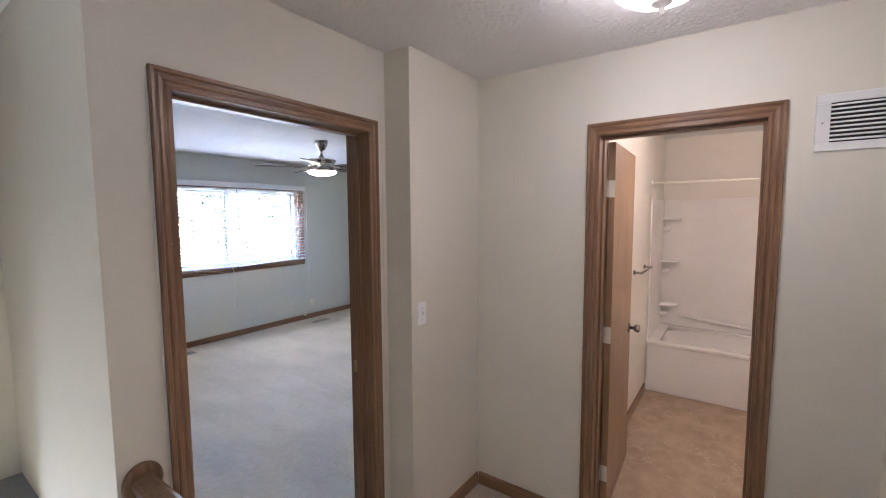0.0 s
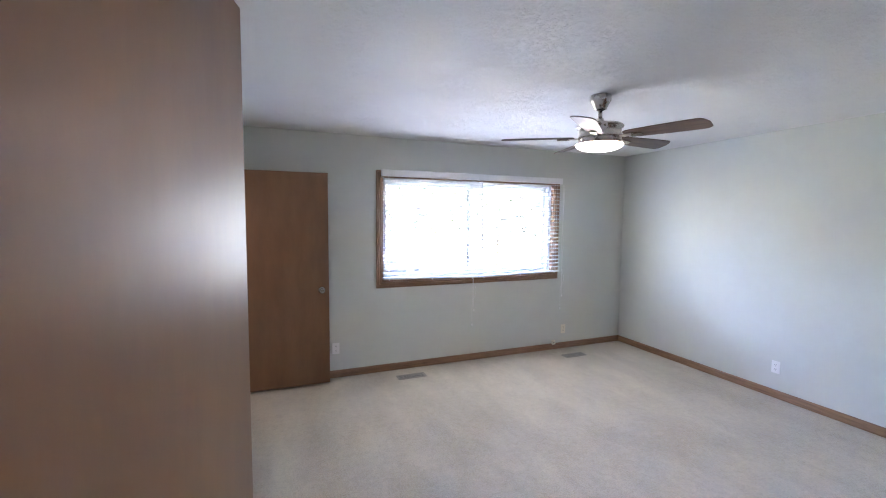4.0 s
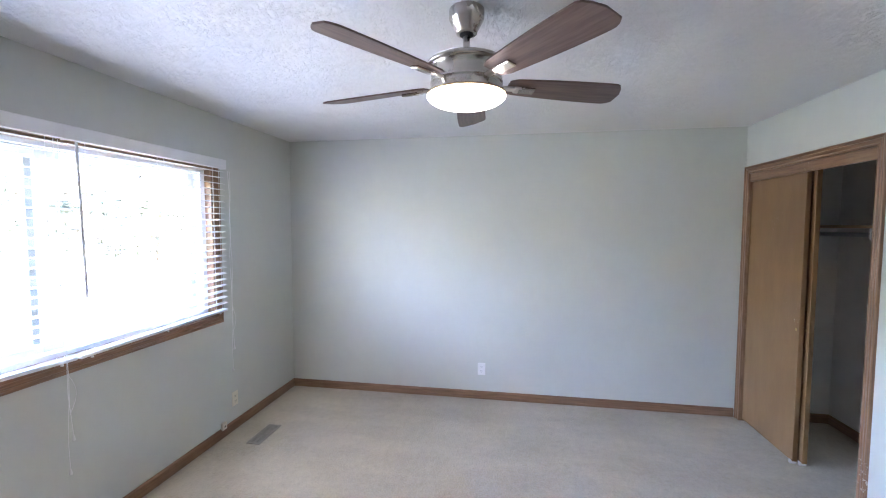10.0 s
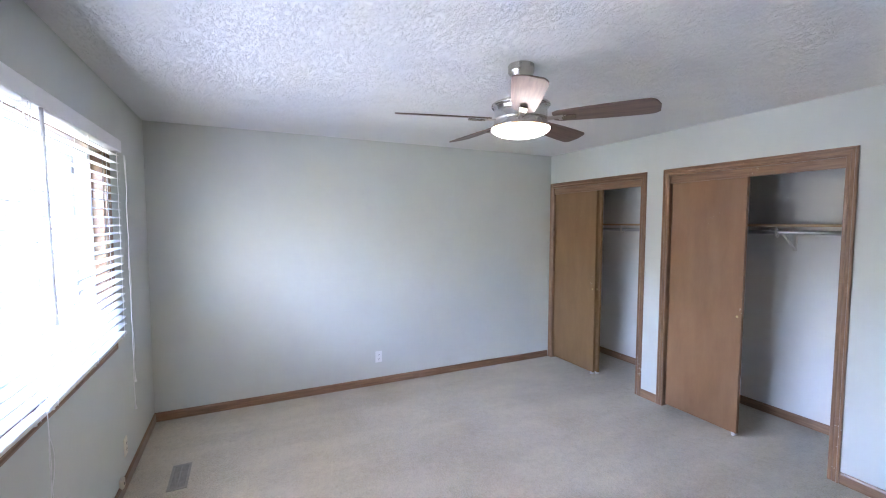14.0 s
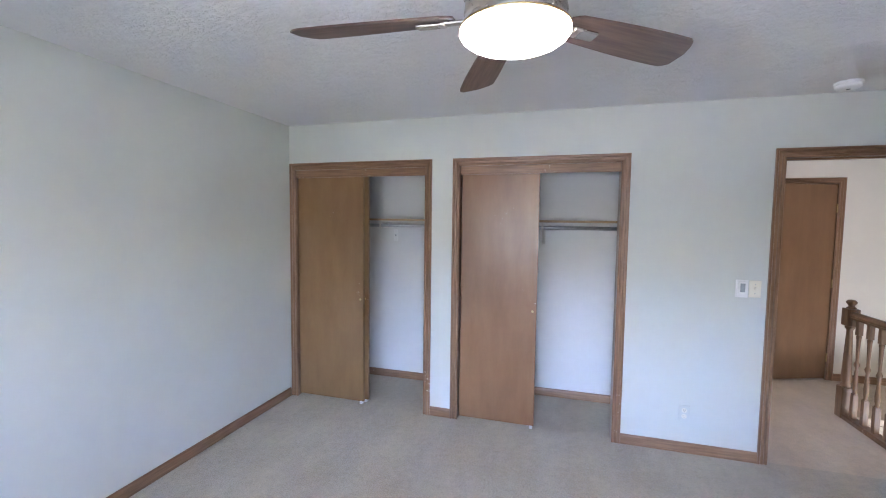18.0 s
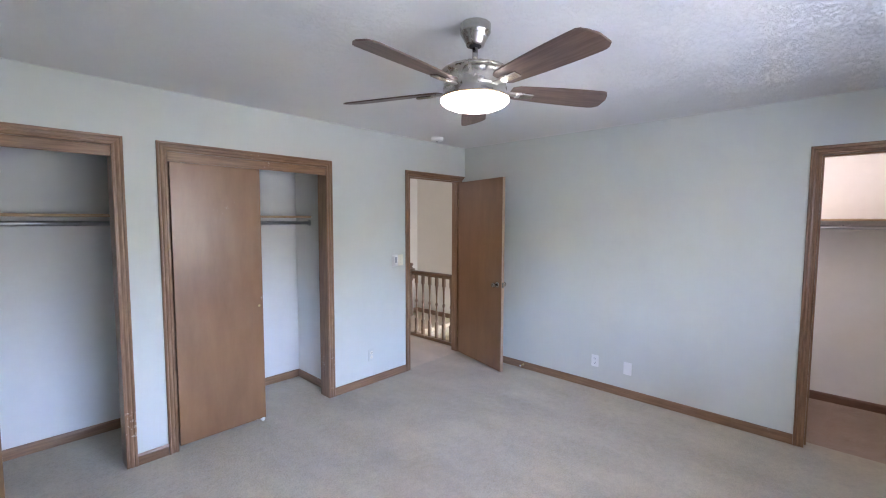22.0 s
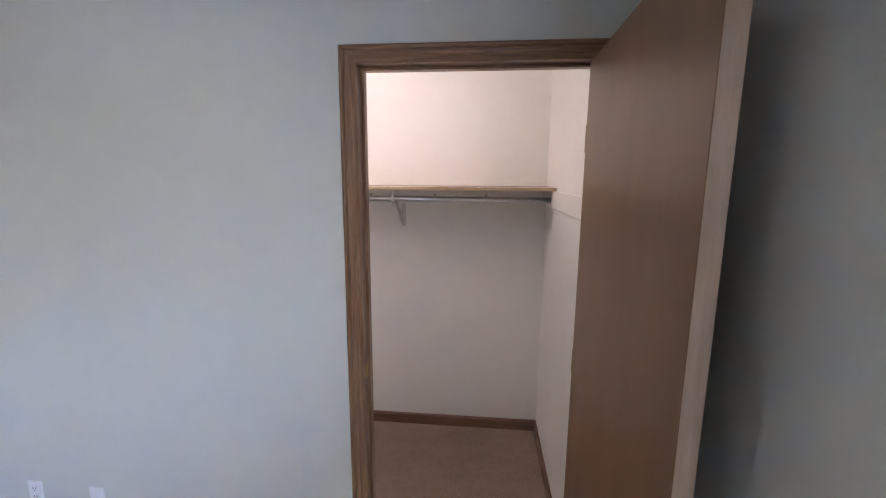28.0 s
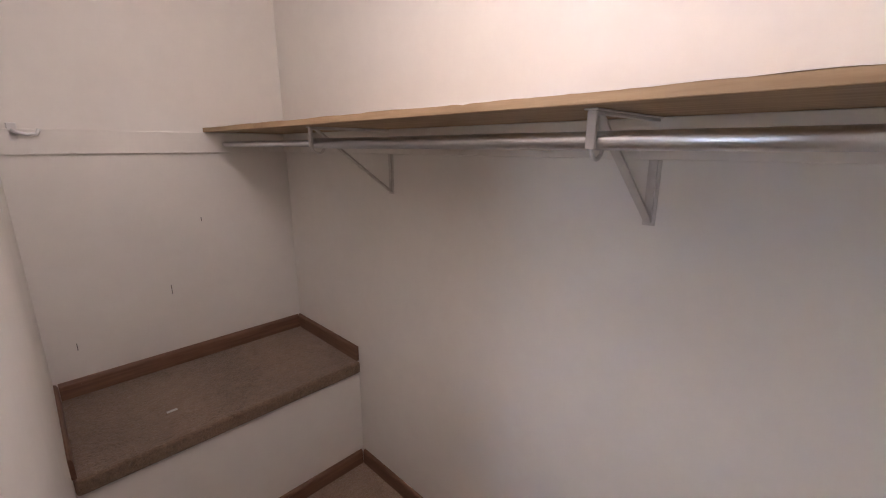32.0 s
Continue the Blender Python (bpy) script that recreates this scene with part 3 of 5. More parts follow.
baseboard(1.010, -0.287, 1.010, SH - 0.014, -1, 0)
baseboard(WB, -2.03, -0.49, -2.03, 0, 1)
baseboard(0.39, -2.03, 1.637, -2.03, 0, 1)
baseboard(WB, -2.016, WB, -1.05, 1, 0)
baseboard(2.5, -0.885, 3.70, -0.885, 0, -1)


def door_frame(m, w, h, depth, mats, both=True, strike_at=None, sides="LRT", stop=True):
    """Jambs, stops and casing round a doorway. m: lower left corner on the near face, x along the wall, -y out towards the viewer, depth through the wall."""
    f = tagged(empty("door_frame", m.translation), "stained oak door frame with moulded casing", "door frame", "", "structure")
    bpy.context.view_layer.update()
    inv = f.matrix_world.inverted()
    k = inv @ m
    up, level = mats
    for x0, x1 in ((-0.02, 0.0), (w, w + 0.02)):
        bm = box(x0, x1, 0.001, depth - 0.001, 0.0, h)
        bm.transform(k)
        j = part("jamb", bm, up, f)
        if stop:
            s0, s1 = (0.0, 0.011) if x0 < 0 else (w - 0.011, w)
            bm = box(s0, s1, 0.042, 0.078, 0.0, h - 0.011, 0.002)
            bm.transform(k)
            part("door_stop", bm, up, f)
    bm = box(-0.02, w + 0.02, 0.001, depth - 0.001, h, h + 0.02)
    bm.transform(k)
    part("head_jamb", bm, level, f)
    if stop:
        bm = box(0.0, w, 0.042, 0.078, h - 0.011, h, 0.002)
        bm.transform(k)
        part("door_stop", bm, level, f)
    casing(f, k, w, h, mats, sides=sides)
    if both:
        casing(f, k @ Matrix.Translation((w, depth, 0)) @ Matrix.Rotation(math.pi, 4, "Z"), w, h, mats)
    if strike_at is not None:
        bm = box(*strike_at[:2], 0.012, 0.040, strike_at[2] - 0.03, strike_at[2] + 0.03, 0.0008)
        bm.transform(k)
        part("strike_plate", bm, BRASS, f, "dark brass strike plate")
    return f


# bedroom to hall: near face is the bedroom side
door_frame(Matrix.Translation((HD1, 0, 0)) @ Matrix.Rotation(math.pi, 4, "Z"), HD1 - HD0, DH, -SH, (OAK, OAK_H), True, (0.0, 0.0025, 0.92), "LT")
# bedroom to walk-in closet
door_frame(Matrix.Translation((0, WD0, 0)) @ Matrix.Rotation(math.pi / 2, 4, "Z"), WD1 - WD0, DH, -WF, (OAK, OAK_Y), False, (0.0, 0.0025, 0.92))
# bathroom, from the hall
door_frame(Matrix.Translation((1.637, -0.982, 0)) @ Matrix.Rotation(-math.pi / 2, 4, "Z"), 0.65, DH, 0.15, (OAK, OAK_Y), True)
# linen cupboard
door_frame(Matrix.Translation((0.33, -2.03, 0)) @ Matrix.Rotation(math.pi, 4, "Z"), 0.76, DH, 0.12, (OAK, OAK_H), False)
# wardrobes
for x0, x1 in ((C2A, C2B), (C1A, C1B)):
    fr = door_frame(Matrix.Translation((x1, 0, 0)) @ Matrix.Rotation(math.pi, 4, "Z"), x1 - x0, DH, -SH, (OAK, OAK_H), False, stop=False)
    bm = box(x0 - x1 + 0.001, -0.001, -0.009, 0.002, 1.985, DH - 0.001, 0.001)
    part("track_fascia", bm, OAK_H, fr)
    part("track", box(x0 - x1 + 0.002, -0.002, -0.105, -0.011, 2.035, DH - 0.001), STEEL, fr)

# ---- doors ----


def knob(parent, m):
    g = part("knob_rose", lathe([(0.0, 0.0), (0.032, 0.0), (0.033, 0.004), (0.026, 0.009), (0.012, 0.012), (0.0, 0.012)], 20, m), CHROME, parent, "chrome rose", True)
    part("knob", lathe([(0.0, 0.010), (0.010, 0.010), (0.010, 0.030), (0.020, 0.036), (0.025, 0.046), (0.026, 0.056), (0.022, 0.066), (0.011, 0.068), (0.009, 0.065), (0.0, 0.065)], 20, m), CHROME, g, "worn chrome knob", True)


def door(m, w, h, mat, label, hinges=True, z0=0.018, hinge_mat=None):
    d = tagged(empty("door", m.translation), label, "door", "doors")
    d.matrix_world = m
    bpy.context.view_layer.update()
    s = part("slab", box(0.003, w, -0.035, 0.0, z0, h, 0.0015), mat, d)
    part("edge_band", box(w, w + 0.0006, -0.034, -0.001, z0 + 0.001, h - 0.001), EDGEWOOD, d, "bare wood latch edge, paled for window light on it")
    knob(d, Matrix.Translation((w - 0.066, -0.035, 0.93)) @ Matrix.Rotation(math.pi / 2, 4, "X"))
    knob(d, Matrix.Translation((w - 0.066, 0.0, 0.93)) @ Matrix.Rotation(-math.pi / 2, 4, "X"))
    part("latch_plate", box(w - 0.0005, w + 0.0012, -0.029, -0.006, 0.90, 0.96), CHROME, d, "chrome latch plate")
    for z in ((0.24, 1.02, 1.80) if hinges else ()):
        b = part("hinge", box(0.0, 0.0028, -0.032, -0.001, z - 0.044, z + 0.044), hinge_mat or BRASS, d, "painted ivory hinge" if hinge_mat else "dull brass hinge")
        part("knuckle", rod((-0.001, 0.005, z - 0.044), (-0.001, 0.005, z + 0.044), 0.0055), hinge_mat or BRASS, b)
        part("hinge_leaf", box(-0.0030, -0.0012, -0.036, -0.001, z - 0.044, z + 0.044), hinge_mat or BRASS, b)
    return d


door(pose(HD0 + 0.004, 0.004, 0, 0, 0, 74.5), 0.808, 2.04, DOORWOOD, "brown veneered bedroom door standing open against the wall side")
door(pose(0.021, WD1 - 0.004, 0, 0, 0, -1.0), 0.822, 2.04, DOORWOOD, "brown veneered closet door standing wide open by the window wall")
door(pose(1.783, -0.986, 0, 0, 0, 2.5), 0.645, 2.04, TANDOOR, "tan veneered bathroom door open against the bathroom wall", hinge_mat=IVORY)
door(pose(-0.426, -2.026, 0, 0, 0, 21.0), 0.752, 2.04, DOORWOOD, "brown veneered linen cupboard door standing ajar")

for x1, xe, shift, nm, mt in ((C1B, 3.905, -0.022, "yellow-brown", SLIDEWOOD), (C2B, 2.437, 0.03, "brown, scuffed", GLOSSWOOD)):
    for k, (ya, yb, dx) in enumerate(((-0.041, -0.011, 0.0), (-0.088, -0.058, shift))):
        d = tagged(empty("sliding_door", (x1 - 0.3, (ya + yb) / 2, 0.0)), f"{nm} veneered bypass wardrobe door slid to one side", "sliding door", "bypass wardrobe doors")
        ex, ey = x1 - 0.3, (ya + yb) / 2
        s = part("panel", box(xe + dx - ex, x1 - 0.014 + min(dx, 0) * 0.9 - ex, ya - ey, yb - ey, 0.022, 2.02, 0.0015), mt, d)
        part("finger_pull", lathe([(0.0, 0.0), (0.009, 0.0), (0.0095, 0.0012), (0.0065, 0.0015), (0.006, 0.0004), (0.0, 0.0004)], 16, Matrix.Translation((xe + dx - ex + 0.03, yb - ey - 0.0002, 0.93)) @ Matrix.Rotation(-math.pi / 2, 4, "X")), BRASS, d, "small brass finger pull")
        part("guide", box(xe + dx - ex + 0.012, xe + dx - ex + 0.034, ya - ey - 0.004, yb - ey + 0.006, 0.0, 0.026, 0.002), WHITE, d, "white plastic floor guide")

# ---- window ----
win = tagged(empty("window_1", (2.45, YN, WZ0)), "wide sliding window in an oak casing, bright daylight outside", "window", "", "structure")
wm = Matrix.Translation((WX0 - 2.45, 0, 0))
casing(win, wm, WX1 - WX0, WZ1 - WZ0, (OAK, OAK_H), True)
WW, WH = WX1 - WX0, WZ1 - WZ0
for nm, b in (("side_jamb", (0.0, 0.018, 0.001, 0.052, 0.0, WH)), ("side_jamb", (WW - 0.018, WW, 0.001, 0.052, 0.0, WH)), ("head_jamb", (0.018, WW - 0.018, 0.001, 0.052, WH - 0.018, WH)), ("stool", (0.018, WW - 0.018, 0.001, 0.052, 0.0, 0.018))):
    bm = box(*b)
    bm.transform(wm)
    part(nm, bm, OAK if nm == "side_jamb" else OAK_H, win)


def sash(x0, x1, y0, y1, z0, z1, fw=0.045):
    s = part("sash", add_box(add_box(add_box(box(x0, x0 + fw, y0, y1, z0, z1, 0.003), x1 - fw, x1, y0, y1, z0, z1, 0.003), x0 + fw, x1 - fw, y0, y1, z0, z0 + fw, 0.003), x0 + fw, x1 - fw, y0, y1, z1 - fw, z1, 0.003), VINYL, win)
    g = part("pane", box(x0 + fw - 0.004, x1 - fw + 0.004, (y0 + y1) / 2 - 0.002, (y0 + y1) / 2 + 0.002, z0 + fw - 0.004, z1 - fw + 0.004), GLASS, s, "glass tinted dark to dim the view outside")
    # panes cast no shadow, so daylight passes the tint undimmed
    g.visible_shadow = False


fr = box(-WW / 2, -WW / 2 + 0.04, 0.053, 0.152, 0.0, WH)
for b in ((WW / 2 - 0.04, WW / 2, 0.053, 0.152, 0.0, WH), (-WW / 2 + 0.04, WW / 2 - 0.04, 0.053, 0.152, 0.0, 0.04), (-WW / 2 + 0.04, WW / 2 - 0.04, 0.053, 0.152, WH - 0.04, WH)):
    add_box(fr, *b)
part("outer_frame", fr, VINYL, win)
sash(-WW / 2 + 0.041, 0.035, 0.080, 0.104, 0.041, WH - 0.041)
sash(-0.035, WW / 2 - 0.041, 0.112, 0.136, 0.041, WH - 0.041)


def blind(x0, x1, zb0, zb1, wand_x, cord_x, cord_low, label):
    """A venetian blind with its slats open: valance, headrail, slats, bottom rail, ladder cords, wand and pull cords."""
    cx = (x0 + x1) / 2
    b = tagged(empty("window_blind", (cx, 4.032, 1.0)), label, "window blind", "venetian blinds")
    w = (x1 - x0) / 2
    v = part("valance", add_box(add_box(box(-w - 0.012, w + 0.012, -0.032, -0.025, 1.043, 1.112, 0.003), -w - 0.012, -w - 0.005, -0.025, 0.024, 1.043, 1.112), w + 0.005, w + 0.012, -0.025, 0.024, 1.043, 1.112), BLIND, b)
    part("headrail", box(-w, w, -0.022, 0.022, 1.048, 1.098, 0.002), BLIND, b)
    n = 23
    for i in range(n):
        f = i / n
        zl, zr = (zb0 + (2.025 - zb0) * (1 - f)) - 1.0, (zb1 + (2.025 - zb1) * (1 - f)) - 1.0
        bm = bmesh.new()
        tilt, rows = radians(-6 + 2 * math.sin(i * 2.1)), []
        for k in range(5):
            u = -0.0225 + 0.045 * k / 4
            rise = 0.0035 * (1 - (2 * k / 4 - 1) ** 2)
            y, dz = u * math.cos(tilt), -u * math.sin(tilt) + rise
            rows.append([bm.verts.new((-w, y, zl + dz)), bm.verts.new((w, y, zr + dz)), bm.verts.new((w, y, zr + dz - 0.0026)), bm.verts.new((-w, y, zl + dz - 0.0026))])
        for a, c in zip(rows, rows[1:]):
            for q in range(4):
                bm.faces.new((a[q], a[(q + 1) % 4], c[(q + 1) % 4], c[q]))
        bm.faces.new(rows[0][::-1])
        bm.faces.new(rows[-1])
        part("slat", bm, BLIND, b)
    bm = box(-w, w, -0.023, 0.023, -0.008, 0.010, 0.004)
    for vt in bm.verts:
        vt.co.z += (zb0 - 1.0) + (vt.co.x + w) / (2 * w) * (zb1 - zb0) - 0.012
    part("bottom_rail", bm, BLIND, b)
    for fx in (0.06, 0.5, 0.94):
        x, zb = -w + 2 * w * fx, zb0 + (zb1 - zb0) * fx - 1.02
        for yy in (-0.0245, 0.0235):
            part("ladder_cord", rod((x, yy, zb), (x, yy, 1.05), 0.0011, 5), BLIND, b)
        part("cord_plug", lathe([(0, 0), (0.007, 0.002), (0.005, 0.016), (0, 0.018)], 10, Matrix.Translation((x, -0.008, zb - 0.014))), WHITE, b)
    part("tilt_wand", rod((wand_x - cx + 0.006, -0.046, 0.27), (wand_x - cx - 0.006, -0.040, 1.035), 0.0062, 8), WAND, b, "acrylic tilt wand greyed for its backlit shade")
    zc = cord_low - 1.0
    for s in (-1, 1):
        pts = [(cord_x - cx + s * 0.004, -0.042, 1.03 - j * (1.03 - zc - 0.16 * (s > 0)) / 14) for j in range(15)]
        pts = [(x + 0.008 * math.sin(j * 0.9 + s), y - 0.002 * (j % 3), z) for j, (x, y, z) in enumerate(pts)]
        c = part("pull_cord", sweep(pts, 0.0014, 6), BLIND, b)
        part("tassel", lathe([(0, 0.03), (0.003, 0.028), (0.008, 0.004), (0.007, 0), (0, 0)], 10, Matrix.Translation((pts[-1][0], pts[-1][1], pts[-1][2] - 0.03))), WHITE, c, "white cord tassel")
    lx = cord_x - cx + 0.02
    part("cord_loop", sweep([(lx - 0.02 + 0.035 * math.sin(math.pi * j / 10), -0.044, zc + 0.46 - 0.20 * j / 10) for j in range(11)], 0.0013, 6), BLIND, b)
    return b


blind(1.398, 2.482, 1.010, 0.982, 1.405, 2.412, 0.455, "white two-inch venetian blind, lowered with slats open")
blind(2.498, 3.588, 0.980, 1.004, 2.515, 3.606, 0.55, "white two-inch venetian blind with wand and cords")

# ---- ceiling fan ----
fan = tagged(empty("ceiling_fan", (2.392, 2.070, H)), "brushed nickel five-blade ceiling fan with a lit dome", "ceiling fan")
part("canopy", lathe([(0, 0), (0.064, 0), (0.066, -0.003), (0.066, -0.036), (0.064, -0.040), (0.057, -0.052), (0.046, -0.072), (0.040, -0.084), (0.038, -0.090), (0, -0.090)], 40), NICKEL, fan, "", True)
part("hanger_ball", lathe([(0, -0.086), (0.026, -0.088), (0.027, -0.094), (0.018, -0.100), (0, -0.100)], 24), DARK, fan, "dark hanger ball in the canopy", True)
part("downrod", rod((0, 0, -0.094), (0, 0, -0.172), 0.0125, 16), NICKEL, fan, "", True)
part("coupling", lathe([(0.0, -0.150), (0.020, -0.150), (0.023, -0.156), (0.028, -0.172), (0.044, -0.186), (0.048, -0.194), (0.0, -0.194)], 28), NICKEL, fan, "", True)
part("motor_housing", lathe([(0, -0.190), (0.11, -0.191), (0.141, -0.195), (0.149, -0.201), (0.150, -0.208), (0.147, -0.212), (0.139, -0.214), (0.135, -0.218), (0.135, -0.268), (0.138, -0.271), (0.138, -0.277), (0.136, -0.280), (0.137, -0.290), (0.143, -0.304), (0.148, -0.312), (0.148, -0.314), (0, -0.314)], 56), NICKEL, fan, "", True)
part("light_ring", lathe([(0.144, -0.314), (0.1495, -0.314), (0.1505, -0.317), (0.1495, -0.320), (0.144, -0.320)], 56), BRASS, fan)
part("dome_glass", lathe([(0.143, -0.319), (0.148, -0.3205), (0.1485, -0.325), (0.144, -0.332), (0.130, -0.342), (0.108, -0.351), (0.08, -0.358), (0.04, -0.3625), (0, -0.364)], 56), FANGLASS, fan, "lit frosted glass dome", True)
bm = bmesh.new()
outline = []
for i in range(33):
    f = i / 32
    x = 0.165 + 0.480 * f
    lead = trail = 0.049 + 0.022 * math.sin(min(1, f * 1.15) * math.pi / 2)
    if f > 0.90:
        q = (f - 0.90) / 0.10
        lead *= 1 - 0.30 * q ** 2.5
        trail *= 1 - 0.88 * q ** 2.2
    if f < 0.05:
        lead, trail = lead * (0.74 + 5.2 * f), trail * (0.74 + 5.2 * f)
    outline.append((x, trail, lead))
rows = []
for x, trail, lead in outline:
    c = math.cos(radians(-13))
    s = math.sin(radians(-13))
    rows.append([bm.verts.new((x, k * c, k * s + dz)) for k, dz in ((-trail, 0), (lead, 0), (lead, 0.006), (-trail, 0.006))])
for a, b in zip(rows, rows[1:]):
    for q in range(4):
        bm.faces.new((a[q], a[(q + 1) % 4], b[(q + 1) % 4], b[q]))
bm.faces.new(rows[0][::-1])
bm.faces.new(rows[-1])
bmesh.ops.recalc_face_normals(bm, faces=bm.faces)
blade_mesh = bpy.data.meshes.new("blade")
bm.to_mesh(blade_mesh)
bm.free()
blade_mesh.materials.append(BLADE)
bm = box(0.13, 0.205, -0.013, 0.013, -0.010, 0.0, 0.003)
add_box(bm, 0.19, 0.275, -0.019, 0.019, -0.013, -0.003, 0.003)
bmesh.ops.transform(bm, matrix=Matrix.Rotation(radians(-13), 4, "X"), verts=bm.verts)
arm_mesh = bpy.data.meshes.new("blade_arm")
bm.to_mesh(arm_mesh)
bm.free()
arm_mesh.materials.append(NICKEL)
for i in range(5):
    for nm, me in (("blade", blade_mesh), ("blade_arm", arm_mesh)):
        o = new(nm, me)
        o.parent = fan
        o.matrix_basis = pose(0, 0, -0.276, 0, 0, 3.5 + 72 * i)
        if nm == "blade":
            o["label"] = "dark walnut blade"

# ---- wall and floor fittings ----


def on_wall(x, y, z, facing):
    """Pose whose x runs along the wall, z up and -y out of it. facing: the way the wall looks, in degrees from -y."""
    return pose(x, y, z, 0, 0, facing)


def outlet(m, mat=WHITE, label="white duplex outlet low on the wall", plate=None):
    o = tagged(empty("wall_outlet", m.translation), label, "outlet", "wall outlets")
    o.matrix_world = m
    part("plate", box(-0.035, 0.035, -0.006, 0.0, -0.057, 0.057, 0.003), plate or mat, o)
    for z in (-0.021, 0.021):
        r = part("receptacle", lathe([(0, 0), (0.0165, 0), (0.0165, 0.0025), (0, 0.0025)], 18, Matrix.Translation((0, -0.0062, z)) @ Matrix.Rotation(math.pi / 2, 4, "X")), mat, o)
        # raised dark bars in place of shaded holes
        part("slots", add_box(add_box(box(-0.008, -0.0055, -0.0095, -0.0086, z - 0.001, z + 0.008), 0.0055, 0.008, -0.0095, -0.0086, z - 0.001, z + 0.008), -0.002, 0.002, -0.0095, -0.0086, z - 0.010, z - 0.006), DARK, r, "dark bars for the shade in the slots")
    return o


def switch(m, mat=IVORY, label="ivory toggle light switch"):
    o = tagged(empty("light_switch", m.translation), label, "light switch", "light switches")
    o.matrix_world = m
    part("plate", box(-0.035, 0.035, -0.006, 0.0, -0.057, 0.057, 0.003), mat, o)
    part("toggle", box(-0.005, 0.005, -0.018, -0.006, -0.004, 0.014, 0.002), mat, o)
    for z in (-0.03, 0.03):
        part("screw", lathe([(0, 0), (0.003, 0), (0.003, 0.001), (0, 0.001)], 10, Matrix.Translation((0, -0.0061, z)) @ Matrix.Rotation(math.pi / 2, 4, "X")), STEEL, o)
    return o


outlet(on_wall(XE, 2.17, 0.285, -90))
outlet(on_wall(1.40, 0, 0.285, 180), IVORY, "ivory duplex outlet with a wall-coloured plate", GREEN)
outlet(on_wall(0, 1.642, 0.27, 90))
outlet(on_wall(3.72, YN, 0.245, 0), IVORY, "ivory duplex outlet under the window")
outlet(on_wall(0.92, YN, 0.30, 0), WHITE, "white duplex outlet behind the open closet door")
pl = tagged(empty("blank_plate", (0, 1.943, 0.265)), "white blank cover plate on the wall", "cover plate")
pl.matrix_world = on_wall(0, 1.943, 0.265, 90)
part("plate", box(-0.036, 0.036, -0.006, 0, -0.058, 0.058, 0.003), WHITE, pl)
for z in (-0.042, 0.042):
    part("screw", lathe([(0, 0), (0.003, 0), (0.003, 0.001), (0, 0.001)], 10, Matrix.Translation((0, -0.0061, z)) @ Matrix.Rotation(math.pi / 2, 4, "X")), WHITE, pl)
jack = tagged(empty("phone_jack", (3.573, YN, 0.085)), "small ivory phone jack above the baseboard", "phone jack")
part("jack_box", box(-0.025, 0.025, -0.022, 0.0, -0.025, 0.03, 0.004), IVORY, jack)
# dark block in place of the socket's shaded hole
part("socket", box(-0.006, 0.006, -0.0235, -0.0215, -0.006, 0.006), DARK, jack, "dark block for the shade in the socket")
switch(on_wall(1.018, 0, 1.19, 180))
switch(on_wall(1.085, -0.287, 1.182, 0), BRIGHTWHITE, "white toggle switch in the hall")
th = tagged(empty("fan_remote", (1.092, 0, 1.19)), "white wall-cradle fan remote with a grey key pad", "remote control")
th.matrix_world = on_wall(1.095, 0, 1.19, 180)
part("cradle", box(-0.037, 0.037, -0.008, 0, -0.06, 0.06, 0.004, 2), WHITE, th)
part("remote_body", box(-0.024, 0.024, -0.022, -0.008, -0.05, 0.05, 0.006, 2), WHITE, th)
part("key_pad", box(-0.014, 0.014, -0.0232, -0.0215, -0.022, 0.036, 0.002), LCD, th, "grey key pad")
cp = tagged(empty("cable_plate", (3.89, -0.70, 1.47)), "narrow white plate on the wardrobe's back wall", "cover plate")
cp.matrix_world = on_wall(3.89, -0.70, 1.47, 180)
part("plate", box(-0.022, 0.022, -0.008, 0, -0.06, 0.06, 0.003), WHITE, cp)
part("button", box(-0.006, 0.006, -0.011, -0.008, -0.008, 0.008, 0.001), LCD, cp, "grey button")

sd = tagged(empty("smoke_detector", (0.70, 0.215, H)), "white round smoke detector on the ceiling", "smoke detector")
part("base", lathe([(0, 0), (0.066, 0), (0.067, -0.012), (0, -0.012)], 32), BRIGHTWHITE, sd, "", True)
part("cover", lathe([(0.060, -0.012), (0.060, -0.028), (0.052, -0.036), (0.02, -0.039), (0, -0.039)], 32), BRIGHTWHITE, sd, "", True)
part("test_button", lathe([(0.010, -0.038), (0.010, -0.041), (0, -0.041)], 14), LCD, sd)


def register(x, y):
    r = tagged(empty("floor_register", (x, y, 0)), "grey-brown metal floor register set in the carpet", "floor register", "floor registers")
    f = box(-0.15, 0.15, -0.055, -0.040, 0.0, 0.007, 0.002)
    for b in ((-0.15, 0.15, 0.040, 0.055, 0.0, 0.007, 0.002), (-0.15, -0.132, -0.040, 0.040, 0.0, 0.007, 0.002), (0.132, 0.15, -0.040, 0.040, 0.0, 0.007, 0.002)):
        add_box(f, *b)
    part("frame", f, VENTPAINT, r)
    # thin dark sheet on the carpet in place of the duct's shade
    part("opening", box(-0.132, 0.132, -0.040, 0.040, 0.0005, 0.0015), DARK, r, "dark sheet for the shade in the duct")
    for i in range(22):
        bx = -0.126 + 0.012 * i
        bm = box(bx - 0.0022, bx + 0.0022, -0.040, 0.040, 0.0015, 0.0062)
        part("louvre", bm, VENTPAINT, r)
    part("rib", box(-0.132, 0.132, -0.003, 0.003, 0.0062, 0.0074), VENTPAINT, r)


register(1.645, 3.83)
